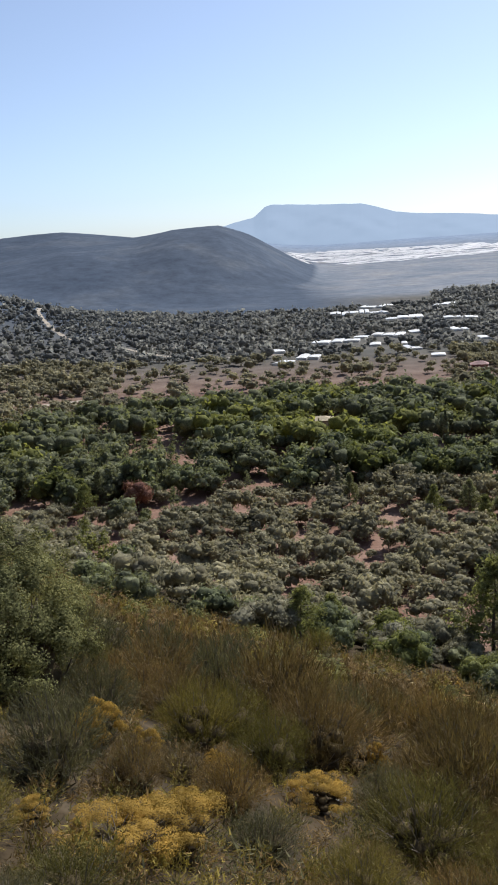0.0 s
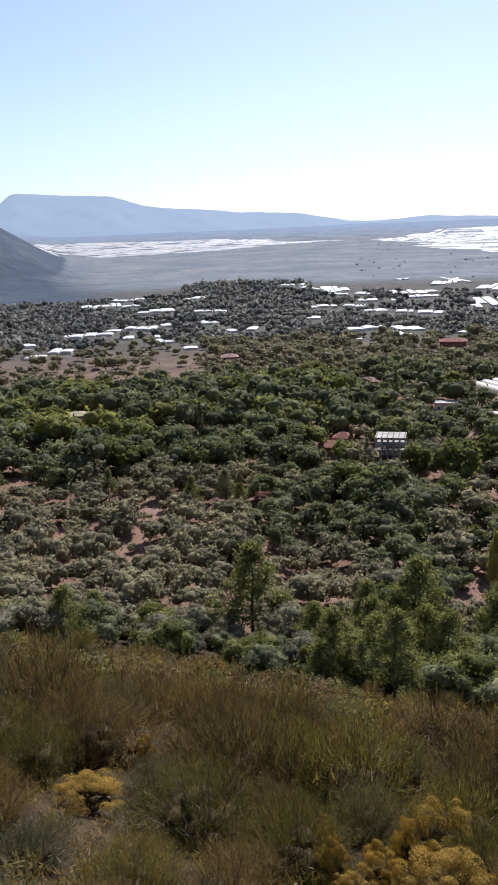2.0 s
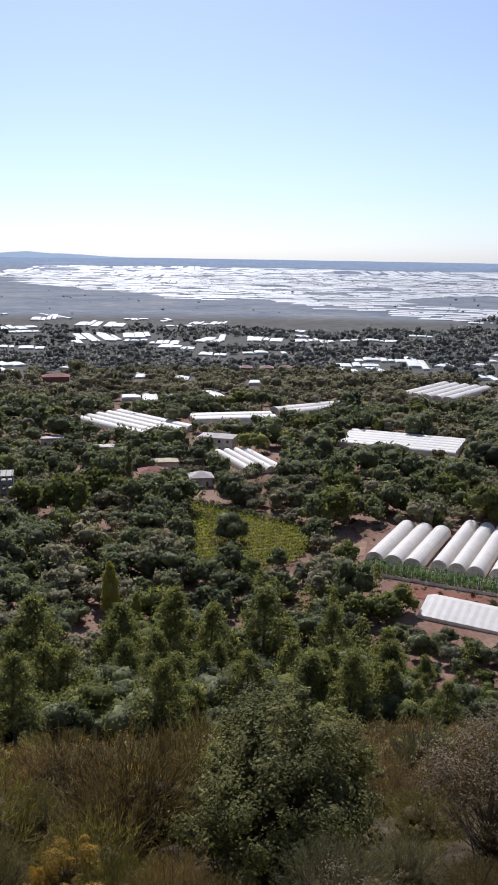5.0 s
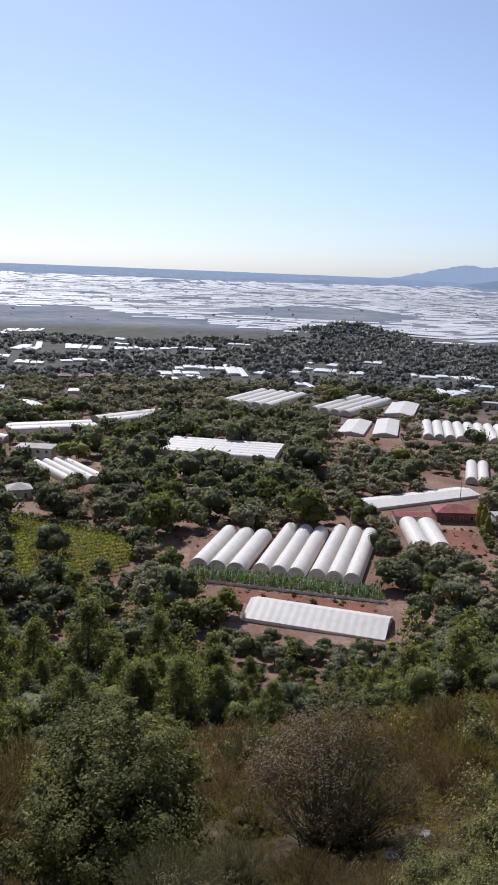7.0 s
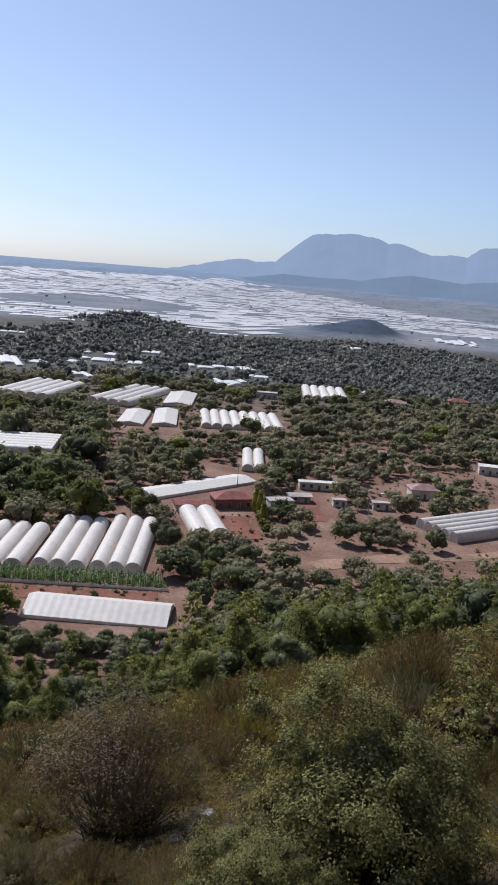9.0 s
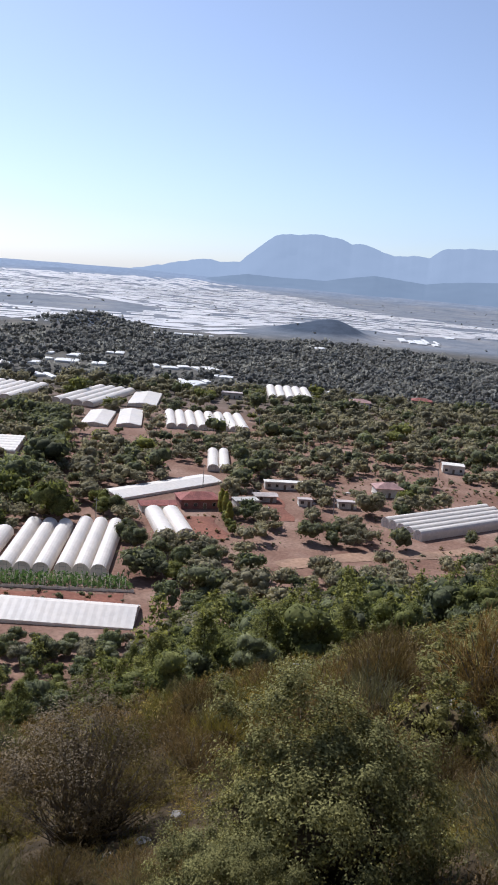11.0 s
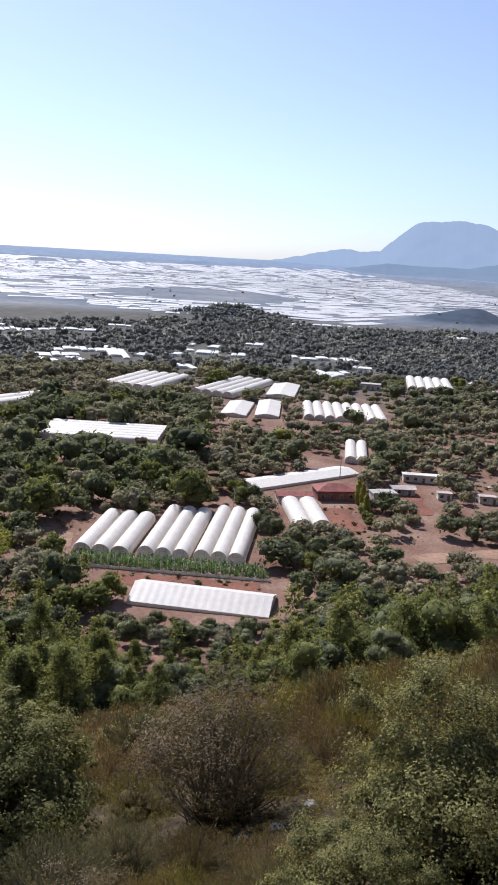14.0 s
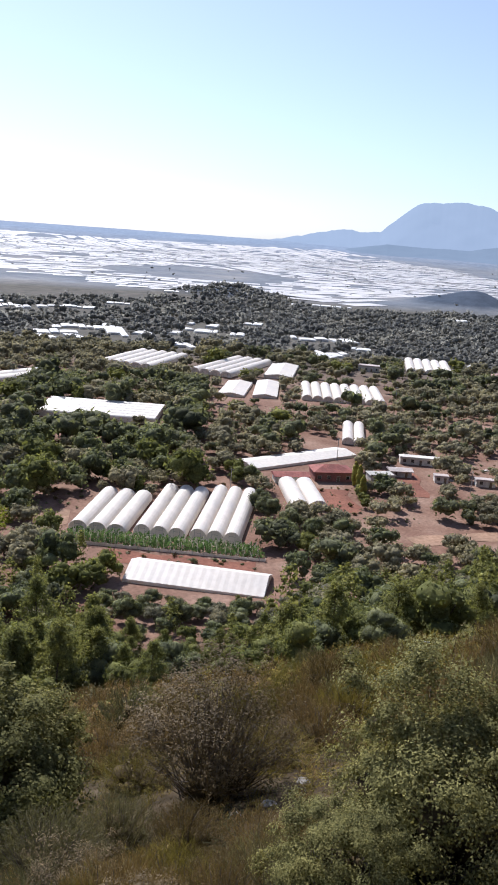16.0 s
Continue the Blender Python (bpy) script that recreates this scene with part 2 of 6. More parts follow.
def part(name, data, mat, parent, label=""):
    """Links a bmesh or mesh as one mesh object under a thing or a part."""
    me = data
    if isinstance(data, bmesh.types.BMesh):
        me = bpy.data.meshes.new(name)
        data.to_mesh(me)
        data.free()
    if mat and not me.materials:
        me.materials.append(mat)
    ob = tagged(new(name, me), label)
    ob.parent = parent
    return ob


def box(bm, x0, x1, y0, y1, z0, z1):
    v = [bm.verts.new((x, y, z)) for z in (z0, z1) for x, y in ((x0, y0), (x1, y0), (x1, y1), (x0, y1))]
    for f in ((3, 2, 1, 0), (4, 5, 6, 7), (0, 1, 5, 4), (1, 2, 6, 5), (2, 3, 7, 6), (3, 0, 4, 7)):
        bm.faces.new([v[i] for i in f])
    return v


# ---- ground ----
def ground_sheet():
    fine = np.arange(-26, 102.01, 0.5)
    azs = np.concatenate([fine, np.arange(106, 333, 6)])
    rs = np.concatenate([[0.8], np.geomspace(1.6, 4880, 300)])
    A, Rr = np.meshgrid(np.radians(azs), rs)
    x, y = Rr * np.sin(A), Rr * np.cos(A)
    v = np.stack([x, y, land(x, y)], -1).reshape(-1, 3)
    na, nr = len(azs), len(rs)
    i, j = np.meshgrid(np.arange(nr - 1), np.arange(na), indexing="ij")
    a, b = i * na + j, i * na + (j + 1) % na
    quads = np.stack([a, a + na, b + na, b], -1).reshape(-1, 4)
    v = np.concatenate([v, [[0, 0, zat(0, 0)]]])
    c = len(v) - 1
    tris = np.stack([np.full(na, c), np.arange(na), (np.arange(na) + 1) % na], -1)
    me = mesh_from("ground", v, quads, tris[:, [0, 1, 2]], True)
    return me


def ground_material():
    m, n, l, b = material("earth", 0.95, 0.1)
    tc = n.new("ShaderNodeTexCoord")
    sep = n.new("ShaderNodeSeparateXYZ")
    l.new(tc.outputs["Object"], sep.inputs[0])
    ln = n.new("ShaderNodeVectorMath")
    ln.operation = "LENGTH"
    flat = n.new("ShaderNodeVectorMath")
    flat.operation = "MULTIPLY"
    flat.inputs[1].default_value = (1, 1, 0)
    l.new(tc.outputs["Object"], flat.inputs[0])
    l.new(flat.outputs[0], ln.inputs[0])
    r = ln.outputs["Value"]
    grain, patch, big = noise_node(n, l, 0.9, 6), noise_node(n, l, 0.06, 4), noise_node(n, l, 0.008, 5)
    red = ramp(n, l, patch.outputs[0], [(0.3, (0.15, 0.08, 0.056)), (0.5, (0.215, 0.128, 0.093)), (0.7, (0.28, 0.185, 0.14))])
    gr = ramp(n, l, grain.outputs[0], [(0.3, (0.7, 0.7, 0.7)), (0.7, (1.15, 1.15, 1.15))])
    soil = mix_colour(n, l, 1.0, red.outputs[0], gr.outputs[0], "MULTIPLY")
    litter = ramp(n, l, grain.outputs[0], [(0.35, (0.028, 0.02, 0.011)), (0.6, (0.06, 0.042, 0.023)), (0.8, (0.12, 0.095, 0.065))])
    # far plain and wooded hills: haze is put into their blue-grey colours
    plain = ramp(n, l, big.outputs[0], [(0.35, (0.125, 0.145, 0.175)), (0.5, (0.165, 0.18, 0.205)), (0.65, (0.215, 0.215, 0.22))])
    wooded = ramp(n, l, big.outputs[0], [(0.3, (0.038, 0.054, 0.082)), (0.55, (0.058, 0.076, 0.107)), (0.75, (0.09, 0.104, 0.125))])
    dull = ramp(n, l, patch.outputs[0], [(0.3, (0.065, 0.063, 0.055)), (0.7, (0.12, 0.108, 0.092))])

    def by_distance(a, z):
        k = n.new("ShaderNodeMapRange")
        k.inputs["From Min"].default_value, k.inputs["From Max"].default_value = a, z
        l.new(r, k.inputs["Value"])
        return k.outputs[0]
    down = n.new("ShaderNodeVectorMath")
    down.operation = "DOT_PRODUCT"
    down.inputs[1].default_value = (math.sin(DOWNHILL), math.cos(DOWNHILL), 0)
    l.new(tc.outputs["Object"], down.inputs[0])
    toe = n.new("ShaderNodeMapRange")
    toe.inputs["From Min"].default_value, toe.inputs["From Max"].default_value = 140, 158
    l.new(down.outputs["Value"], toe.inputs["Value"])
    c1 = mix_colour(n, l, toe.outputs[0], litter.outputs[0], soil)
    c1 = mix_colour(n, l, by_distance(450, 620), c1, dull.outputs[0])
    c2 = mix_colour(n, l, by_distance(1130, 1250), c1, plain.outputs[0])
    high = n.new("ShaderNodeMapRange")
    high.inputs["From Min"].default_value, high.inputs["From Max"].default_value = 3.0, 9.0
    l.new(sep.outputs[2], high.inputs["Value"])
    away = n.new("ShaderNodeMath")
    away.operation = "MULTIPLY"
    l.new(high.outputs[0], away.inputs[0]), l.new(by_distance(640, 900), away.inputs[1])
    near_rise = n.new("ShaderNodeMath")
    near_rise.operation = "MULTIPLY"
    l.new(away.outputs[0], near_rise.inputs[0]), l.new(by_distance(3600, 3300), near_rise.inputs[1])
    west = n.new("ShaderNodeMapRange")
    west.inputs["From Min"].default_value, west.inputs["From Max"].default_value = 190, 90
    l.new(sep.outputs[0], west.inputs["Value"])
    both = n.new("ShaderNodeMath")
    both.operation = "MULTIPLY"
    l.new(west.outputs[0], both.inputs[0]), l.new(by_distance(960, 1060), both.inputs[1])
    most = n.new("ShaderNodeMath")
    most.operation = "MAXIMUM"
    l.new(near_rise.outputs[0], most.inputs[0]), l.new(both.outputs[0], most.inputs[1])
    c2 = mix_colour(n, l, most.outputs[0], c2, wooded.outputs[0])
    # sea, its blue lightened to take in the haze at the horizon
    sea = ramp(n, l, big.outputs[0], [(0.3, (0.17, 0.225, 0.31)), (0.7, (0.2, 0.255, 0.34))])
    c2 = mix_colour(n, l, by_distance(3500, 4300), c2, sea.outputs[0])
    speck = noise_node(n, l, 0.045, 8, rough=0.75)
    sp = ramp(n, l, speck.outputs[0], [(0.35, (0.72, 0.72, 0.74)), (0.65, (1.22, 1.2, 1.18))])
    c2 = mix_colour(n, l, by_distance(900, 1200), c2, mix_colour(n, l, 1.0, c2, sp.outputs[0], "MULTIPLY"))
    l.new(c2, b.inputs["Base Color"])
    bump(n, l, b, grain.outputs[0], 0.5, 0.15)
    return m


ground = tagged(new("ground", ground_sheet()), "rocky hillside above a wide farmed valley of red soil", "ground", kind="structure")
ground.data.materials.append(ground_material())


# ---- far mountains ----
def range_backdrop(name, knots, r, base, mat, label, rough=0.06):
    az = np.arange(knots[0][0], knots[-1][0] + 0.01, 0.06)
    el = np.interp(az, [k[0] for k in knots], [k[1] for k in knots])
    k = np.exp(-np.linspace(-2, 2, 7) ** 2)
    el = np.convolve(np.pad(el, 3, mode="edge"), k / k.sum(), mode="valid")
    el = el + rough * 0.5 * (wob(az, 0 * az, 1.6, r * 0.001) + 0.5 * wob(az, 0 * az, 0.6, 1) + 0.3 * wob(az, 0 * az, 0.25, 2))
    v = []
    rows = 14
    for i in range(rows):
        f = i / (rows - 1)
        rr = r - 420 * (1 - f) + 26 * wob(az, 0 * az + 4 * f, 2.4, 3) * f * (1 - f) * 4 + 14 * wob(az, 0 * az + 9 * f, 0.8, 5) * f * (1 - f) * 4
        top = EYE + r * np.tan(np.radians(el))
        z = base + (top - base) * f ** 0.8
        v.append(np.stack([rr * np.sin(np.radians(az)), rr * np.cos(np.radians(az)), z], -1))
    v = np.array(v)
    na = len(az)
    i, j = np.meshgrid(np.arange(rows - 1), np.arange(na - 1), indexing="ij")
    a = i * na + j
    ob = tagged(new(name, mesh_from(name, v, np.stack([a, a + 1, a + na + 1, a + na], -1).reshape(-1, 4), None, True)), label, "mountain", kind="structure")
    ob.data.materials.append(mat)
    return ob


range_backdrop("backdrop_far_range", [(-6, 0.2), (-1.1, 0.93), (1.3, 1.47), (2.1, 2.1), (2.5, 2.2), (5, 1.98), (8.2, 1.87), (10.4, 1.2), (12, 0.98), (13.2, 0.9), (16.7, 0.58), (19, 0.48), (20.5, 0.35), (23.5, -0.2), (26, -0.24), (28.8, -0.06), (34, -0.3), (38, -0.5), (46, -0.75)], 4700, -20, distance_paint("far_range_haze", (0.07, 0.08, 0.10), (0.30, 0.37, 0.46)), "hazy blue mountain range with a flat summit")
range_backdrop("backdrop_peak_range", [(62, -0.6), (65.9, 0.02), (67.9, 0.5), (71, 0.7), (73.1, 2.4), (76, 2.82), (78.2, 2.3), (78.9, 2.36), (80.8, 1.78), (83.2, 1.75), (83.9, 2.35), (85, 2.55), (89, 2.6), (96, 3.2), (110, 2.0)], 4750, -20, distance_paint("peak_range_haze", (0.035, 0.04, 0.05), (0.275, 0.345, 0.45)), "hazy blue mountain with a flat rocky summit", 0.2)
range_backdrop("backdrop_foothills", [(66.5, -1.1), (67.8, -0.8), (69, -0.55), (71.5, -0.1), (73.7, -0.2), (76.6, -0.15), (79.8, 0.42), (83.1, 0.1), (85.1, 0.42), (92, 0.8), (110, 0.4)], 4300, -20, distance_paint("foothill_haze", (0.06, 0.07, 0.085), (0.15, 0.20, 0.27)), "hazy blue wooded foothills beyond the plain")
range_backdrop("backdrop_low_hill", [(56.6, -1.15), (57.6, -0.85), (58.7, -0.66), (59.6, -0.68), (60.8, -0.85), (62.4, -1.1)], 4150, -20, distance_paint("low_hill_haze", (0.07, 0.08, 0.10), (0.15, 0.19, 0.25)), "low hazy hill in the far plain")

# ---- plants ----
def rot_frames(dirs, spin):
    """Two axes across each of the given directions."""
    d = dirs / np.linalg.norm(dirs, axis=1, keepdims=True)
    h = np.where(np.abs(d[:, 2:3]) < 0.9, [[0, 0, 1.0]], [[1.0, 0, 0]])
    u = np.cross(h, d)
    u /= np.linalg.norm(u, axis=1, keepdims=True)
    w = np.cross(d, u)
    c, s = np.cos(spin)[:, None], np.sin(spin)[:, None]
    return u * c + w * s, w * c - u * s


def leaves(pos, dirs, size, g, aspect=0.5):
    """Pointed leaves or sprays of them, one to each place."""
    n = len(pos)
    a, b = rot_frames(dirs, g.uniform(0, 6.28, n))
    s = size[:, None]
    v = np.stack([pos - a * s * 0.5 + b * s * aspect * 0.5, pos - a * s * 0.5 - b * s * aspect * 0.5, pos + a * s * 0.6], 1)
    return v.reshape(-1, 3), np.arange(n * 3).reshape(n, 3)


def stems(start, end, r0, r1):
    """Thin three-sided rods."""
    n = len(start)
    a, b = rot_frames(end - start, np.zeros(n))
    v = []
    for p, r in ((start, r0), (end, r1)):
        for k in range(3):
            t = 2.094 * k
            v.append(p + (a * math.cos(t) + b * math.sin(t)) * np.reshape(r, (-1, 1)))
    v = np.stack(v, 1)
    base = np.arange(n)[:, None] * 6
    q = [base + np.array([[k, (k + 1) % 3, 3 + (k + 1) % 3]]) for k in range(3)] + [base + np.array([[k, 3 + (k + 1) % 3, 3 + k]]) for k in range(3)]
    return v.reshape(-1, 3), np.concatenate(q)


def joined(pieces):
    vs, qs, o = [], [], 0
    for v, q in pieces:
        vs.append(v), qs.append(q + o)
        o += len(v)
    return np.concatenate(vs), np.concatenate(qs)


def lobes(g, n, spread, height, low, size):
    c = []
    for i in range(n):
        a, f = g.uniform(0, 6.28), math.sqrt(g.uniform(0, 1))
        c.append((math.cos(a) * f * spread, math.sin(a) * f * spread, low + (height - low) * g.uniform(0.15, 1) * (1 - 0.45 * f * f), size * g.uniform(0.6, 1.3)))
    return np.array(c)


def on_lobes(g, c, n, flat=0.8, inside=0.25):
    i = g.integers(0, len(c), n)
    d = g.normal(size=(n, 3))
    d /= np.linalg.norm(d, axis=1, keepdims=True)
    rad = c[i, 3:4] * (1 - inside * g.uniform(0, 1, (n, 1)) ** 2)
    return c[i, :3] + d * rad * [1, 1, flat], d


def ball(level):
    bm = bmesh.new()
    bmesh.ops.create_icosphere(bm, subdivisions=level, radius=1.0)
    bm.verts.index_update()
    out = np.array([v.co[:] for v in bm.verts]), np.array([[v.index for v in f.verts] for f in bm.faces])
    bm.free()
    return out


BALL = {k: ball(k) for k in (1, 2, 3)}


def clumps(g, c, flat=0.8, fill=0.9, level=1, uneven=0.2):
    """Dense uneven masses of leaves, one to each lobe."""
    bv, bf = BALL[level]
    vs = []
    for x, y, z, r in c:
        t = Euler(g.uniform(0, 6.28, 3)).to_matrix()
        k = bv @ np.array(t)
        k = k * (1 + uneven * wob(k[:, 0] * 3 + k[:, 2], k[:, 1] * 3 - k[:, 2] * 2, 1.7, x + 2 * y) + g.normal(0, uneven * 0.4, len(k)))[:, None]
        vs.append(k * r * fill * np.array([1, 1, flat]) + [x, y, z])
    n = len(c)
    return np.concatenate(vs), (bf[None] + (np.arange(n) * len(bv))[:, None, None]).reshape(-1, 3)


def broad_crown(seed, spread, height, low, lobe, n_lobes, n, size, level=1):
    g = np.random.default_rng(seed)
    c = lobes(g, n_lobes, spread, height - lobe, low + lobe * 0.6, lobe)
    p, d = on_lobes(g, c, n, 0.8, 0.2)
    p = p + g.normal(size=(n, 3)) * size * 0.35
    return joined([clumps(g, c, 0.8, 0.76, level), leaves(p, d + g.normal(size=(n, 3)) * 0.6 + [0, 0, 0.2], size * g.uniform(0.6, 1.3, n), g, 0.7)])


def pine_crown(seed, height, low, width, n, size, m=34, level=1):
    """Rounded boughs in loose tiers, narrower toward an uneven top."""
    g = np.random.default_rng(seed)
    t = (np.arange(m) + g.uniform(0, 1, m)) / m
    a = np.arange(m) * 2.4 + g.normal(0, 0.5, m)
    rad = width * (1 - t) ** 0.75 * g.uniform(0.3, 0.95, m)
    k = math.sqrt(34 / m) ** 0.7
    c = np.stack([np.cos(a) * rad, np.sin(a) * rad, low + 0.8 + (height - low - 1.2) * t, (0.29 - 0.16 * t) * width * k * g.uniform(0.7, 1.2, m)], 1)
    p, d = on_lobes(g, c, n, 0.6, 0.5)
    p = p + g.normal(size=(n, 3)) * 0.24
    return joined([clumps(g, c, 0.5, 0.5, level, 0.3), leaves(p, d + g.normal(size=(n, 3)) * 0.6 + [0, 0, 0.4], size * g.uniform(0.6, 1.3, n), g, 0.6)])


def column_crown(seed, height, width, n, size, m=12, level=1):
    g = np.random.default_rng(seed)
    f = (np.arange(m) + 0.5) / m
    wide = width * np.sin(np.clip(f * 0.9 + 0.08, 0, 1) * 3.14) ** 0.6
    a = np.arange(m) * 2.4
    c = np.stack([np.cos(a) * wide * 0.25, np.sin(a) * wide * 0.25, 0.5 + (height - 0.9) * f, wide * 0.85 * g.uniform(0.85, 1.15, m)], 1)
    p, d = on_lobes(g, c, n, 1.5, 0.2)
    return joined([clumps(g, c, 1.5, 0.82, level), leaves(p, d + g.normal(size=(n, 3)) * 0.4, size * g.uniform(0.6, 1.3, n), g, 0.5)])


def trunk_mesh(seed, height, r, limbs, spread):
    g = np.random.default_rng(seed)
    bm = bmesh.new()

    def limb(a, b, ra, rb, segs=3):
        prev = None
        a, b = Vector(a), Vector(b)
        for i in range(segs + 1):
            f = i / segs
            p = a.lerp(b, f) + Vector(g.normal(0, 0.06, 3)) * (0 < f < 1) * (b - a).length * 0.5
            rr = ra + (rb - ra) * f
            ring = [bm.verts.new(p + Vector((math.cos(k * 1.2566) * rr, math.sin(k * 1.2566) * rr, 0))) for k in range(5)]
            if prev:
                for k in range(5):
                    bm.faces.new((prev[k], prev[(k + 1) % 5], ring[(k + 1) % 5], ring[k]))
            prev = ring
        bm.faces.new(prev)
    fork = height * 0.42 if limbs else height
    limb((0, 0, -0.4), (g.normal(0, 0.1), g.normal(0, 0.1), fork), r, r * (0.75 if limbs else 0.2))
    for i in range(limbs):
        a = i * 6.28 / limbs + g.uniform(0, 0.8)
        limb((0, 0, fork * 0.92), (math.cos(a) * spread, math.sin(a) * spread, height * g.uniform(0.8, 1.0)), r * 0.55, r * 0.15)
    me = bpy.data.meshes.new("trunk")
    bm.to_mesh(me)
    bm.free()
    return me


def crown_of(kind, seed, n, size, grade=2):
    """Leaves of one crown of a kind, from sparse and far (0) to full and near (2): corners and faces."""
    m, big, level = ((5, 1.35, 1), (11, 1.0, 1), (15, 1.0, 2))[grade]
    if kind == "olive":
        return broad_crown(seed, 2.3, 5.2, 0.9, 1.2 * big, m, n, size, level)
    if kind in ("green", "lime", "dark", "rust"):
        return broad_crown(seed, 2.3, 6.6, 0.6, 1.45 * big, m + 1, n, size, level)
    if kind in ("pine", "fir"):
        return pine_crown(seed, 10.0, 0.6, 4.6 if kind == "pine" else 3.6, n, size, (8, 20, 38)[grade], 1)
    if kind == "cypress":
        return column_crown(seed, 12.5, 1.1, n, size, (5, 8, 12)[grade], level)
    if kind == "poplar":
        return column_crown(seed, 10.5, 1.8, n, size, (5, 8, 12)[grade], level)
    return broad_crown(seed, 1.7, 2.7, 0.0, 1.1, 3, n, size, 1)


LEAF_OF = {"olive": M_OLIVE, "green": M_GREEN, "lime": M_LIME, "dark": M_DARK, "rust": M_RUST, "pine": M_PINE, "fir": M_DARK, "cypress": M_DARK, "poplar": M_YELLOW, "bush": M_OLIVE}
LABEL_OF = {"olive": ("olive tree with a rounded grey-green crown on red soil", "olive tree"), "green": ("broadleaf tree with a dense mid-green crown", "tree"),
            "lime": ("broadleaf tree with a bright yellow-green crown", "tree"), "dark": ("tree with a dense dark green crown", "tree"), "rust": ("small tree with thin reddish-brown foliage", "tree"),
            "fir": ("dark green pine tree with a pointed crown", "pine tree"),
            "pine": ("young pine tree with a feathery green crown", "pine tree"), "cypress": ("tall narrow dark green cypress tree", "cypress tree"),
            "poplar": ("slender yellow-green poplar tree", "poplar tree")}
MODELS = {}
for kind in LABEL_OF:
    for v in range(3):
        seed = sum(map(ord, kind)) * 7 + v
        cv, cq = crown_of(kind, seed, 5200 if kind in ("pine", "fir") else 2600, 0.3)
        cm = mesh_from("crown", cv, cq, None, True)
        cm.materials.append(LEAF_OF[kind])
        tall = {"pine": 9.5, "fir": 9.5, "cypress": 11, "poplar": 9, "olive": 4.0}.get(kind, 4.6)
        tm = trunk_mesh(seed, tall, 0.24 if kind == "olive" else 0.2, 0 if kind in ("pine", "fir", "cypress", "poplar") else 4, 1.5)
        tm.materials.append(M_BARK)
        MODELS[kind, v] = cm, tm


def tree(kind, x, y, size=1.0, v=0):
    label, cat = LABEL_OF[kind]
    ob = thing({"olive": "olive_tree", "pine": "pine_tree", "fir": "pine_tree", "cypress": "cypress_tree", "poplar": "poplar_tree"}.get(kind, "tree"), label, cat, "trees of the valley")
    ob.matrix_world = Matrix.LocRotScale((x, y, zat(x, y)), Euler((0, 0, rng.uniform(0, 6.28))), (size * rng.uniform(0.9, 1.1), size * rng.uniform(0.9, 1.1), size * rng.uniform(0.9, 1.12)))
    cm, tm = MODELS[kind, v]
    part("trunk", tm, None, ob)
    part("crown", cm, None, ob)
    return ob


def inside(poly, x, y):
    hit = np.zeros(np.shape(x), bool)
    for (x0, y0), (x1, y1) in zip(poly, poly[1:] + poly[:1]):
        cross = ((y0 > y) != (y1 > y)) & (x < (x1 - x0) * (y - y0) / (y1 - y0 + 1e-9) + x0)
        hit ^= cross
    return hit


VINES = [(179.7, 225.6), (191.7, 167.1), (165.1, 157.7), (146.6, 161.6), (142.8, 173.8), (154.2, 192.0)]


# open ground and built ground, where no tree stands: centre x, y, half length, half width, turn
CLEAR = []


def clear(x, y, a, b, turn=0.0, soft=0.0):
    CLEAR.append((x, y, a, b, radians(turn), soft))


def is_clear(x, y, upto=None):
    hit = inside(VINES, x, y)
    for cx, cy, a, b, t, soft in CLEAR[:upto]:
        dx, dy = x - cx, y - cy
        u, v = dx * math.cos(t) + dy * math.sin(t), -dx * math.sin(t) + dy * math.cos(t)
        w = 1.0 if min(a, b) > 90 else 1.0 + soft * wob(x, y, 14, 8)
        hit |= (np.abs(u) < a * w) & (np.abs(v) < b * w)
    return hit


# ---- greenhouses ----
def arch(width, height, wall, k=10):
    pts = [(-width / 2, 0), (-width / 2, wall)]
    for i in range(1, k):
        a = math.pi * (1 - i / k)
        pts.append((math.cos(a) * width / 2, wall + math.sin(a) * (height - wall)))
    return pts + [(width / 2, wall), (width / 2, 0)]


def tunnel_mesh(width, length, height, wall, gable=False):
    """A film cover that sags a little between its hoops, with a hem that lies on the ground; it runs along y."""
    prof = [(-width / 2, 0), (-width / 2, wall), (0, height), (width / 2, wall), (width / 2, 0)] if gable else arch(width, height, wall)
    n = max(2, int(length / 2.0))
    v = []
    for i in range(2 * n + 1):
        s = 1.0 if i % 2 == 0 else 0.991
        for x, z in prof:
            v.append((x * s, length * i / (2 * n), z * s))
    k = len(prof)
    i, j = np.meshgrid(np.arange(2 * n), np.arange(k - 1), indexing="ij")
    a = i * k + j
    return mesh_from("cover", np.array(v), np.stack([a, a + 1, a + k + 1, a + k], -1).reshape(-1, 4))


def end_mesh(width, height, wall, gable=False):
    prof = [(-width / 2, 0), (-width / 2, wall), (0, height), (width / 2, wall), (width / 2, 0)] if gable else arch(width, height, wall)
    bm = bmesh.new()
    f = [bm.verts.new((x * 0.97, 0.06, z * 0.97)) for x, z in prof]
    b = [bm.verts.new((x * 0.97, 0.14, z * 0.97)) for x, z in prof]
    bm.faces.new(f), bm.faces.new(b[::-1])
    for i in range(len(f)):
        j = (i + 1) % len(f)
        bm.faces.new((f[j], f[i], b[i], b[j]))
    me = bpy.data.meshes.new("end_wall")
    bm.to_mesh(me)
    bm.free()
    return me


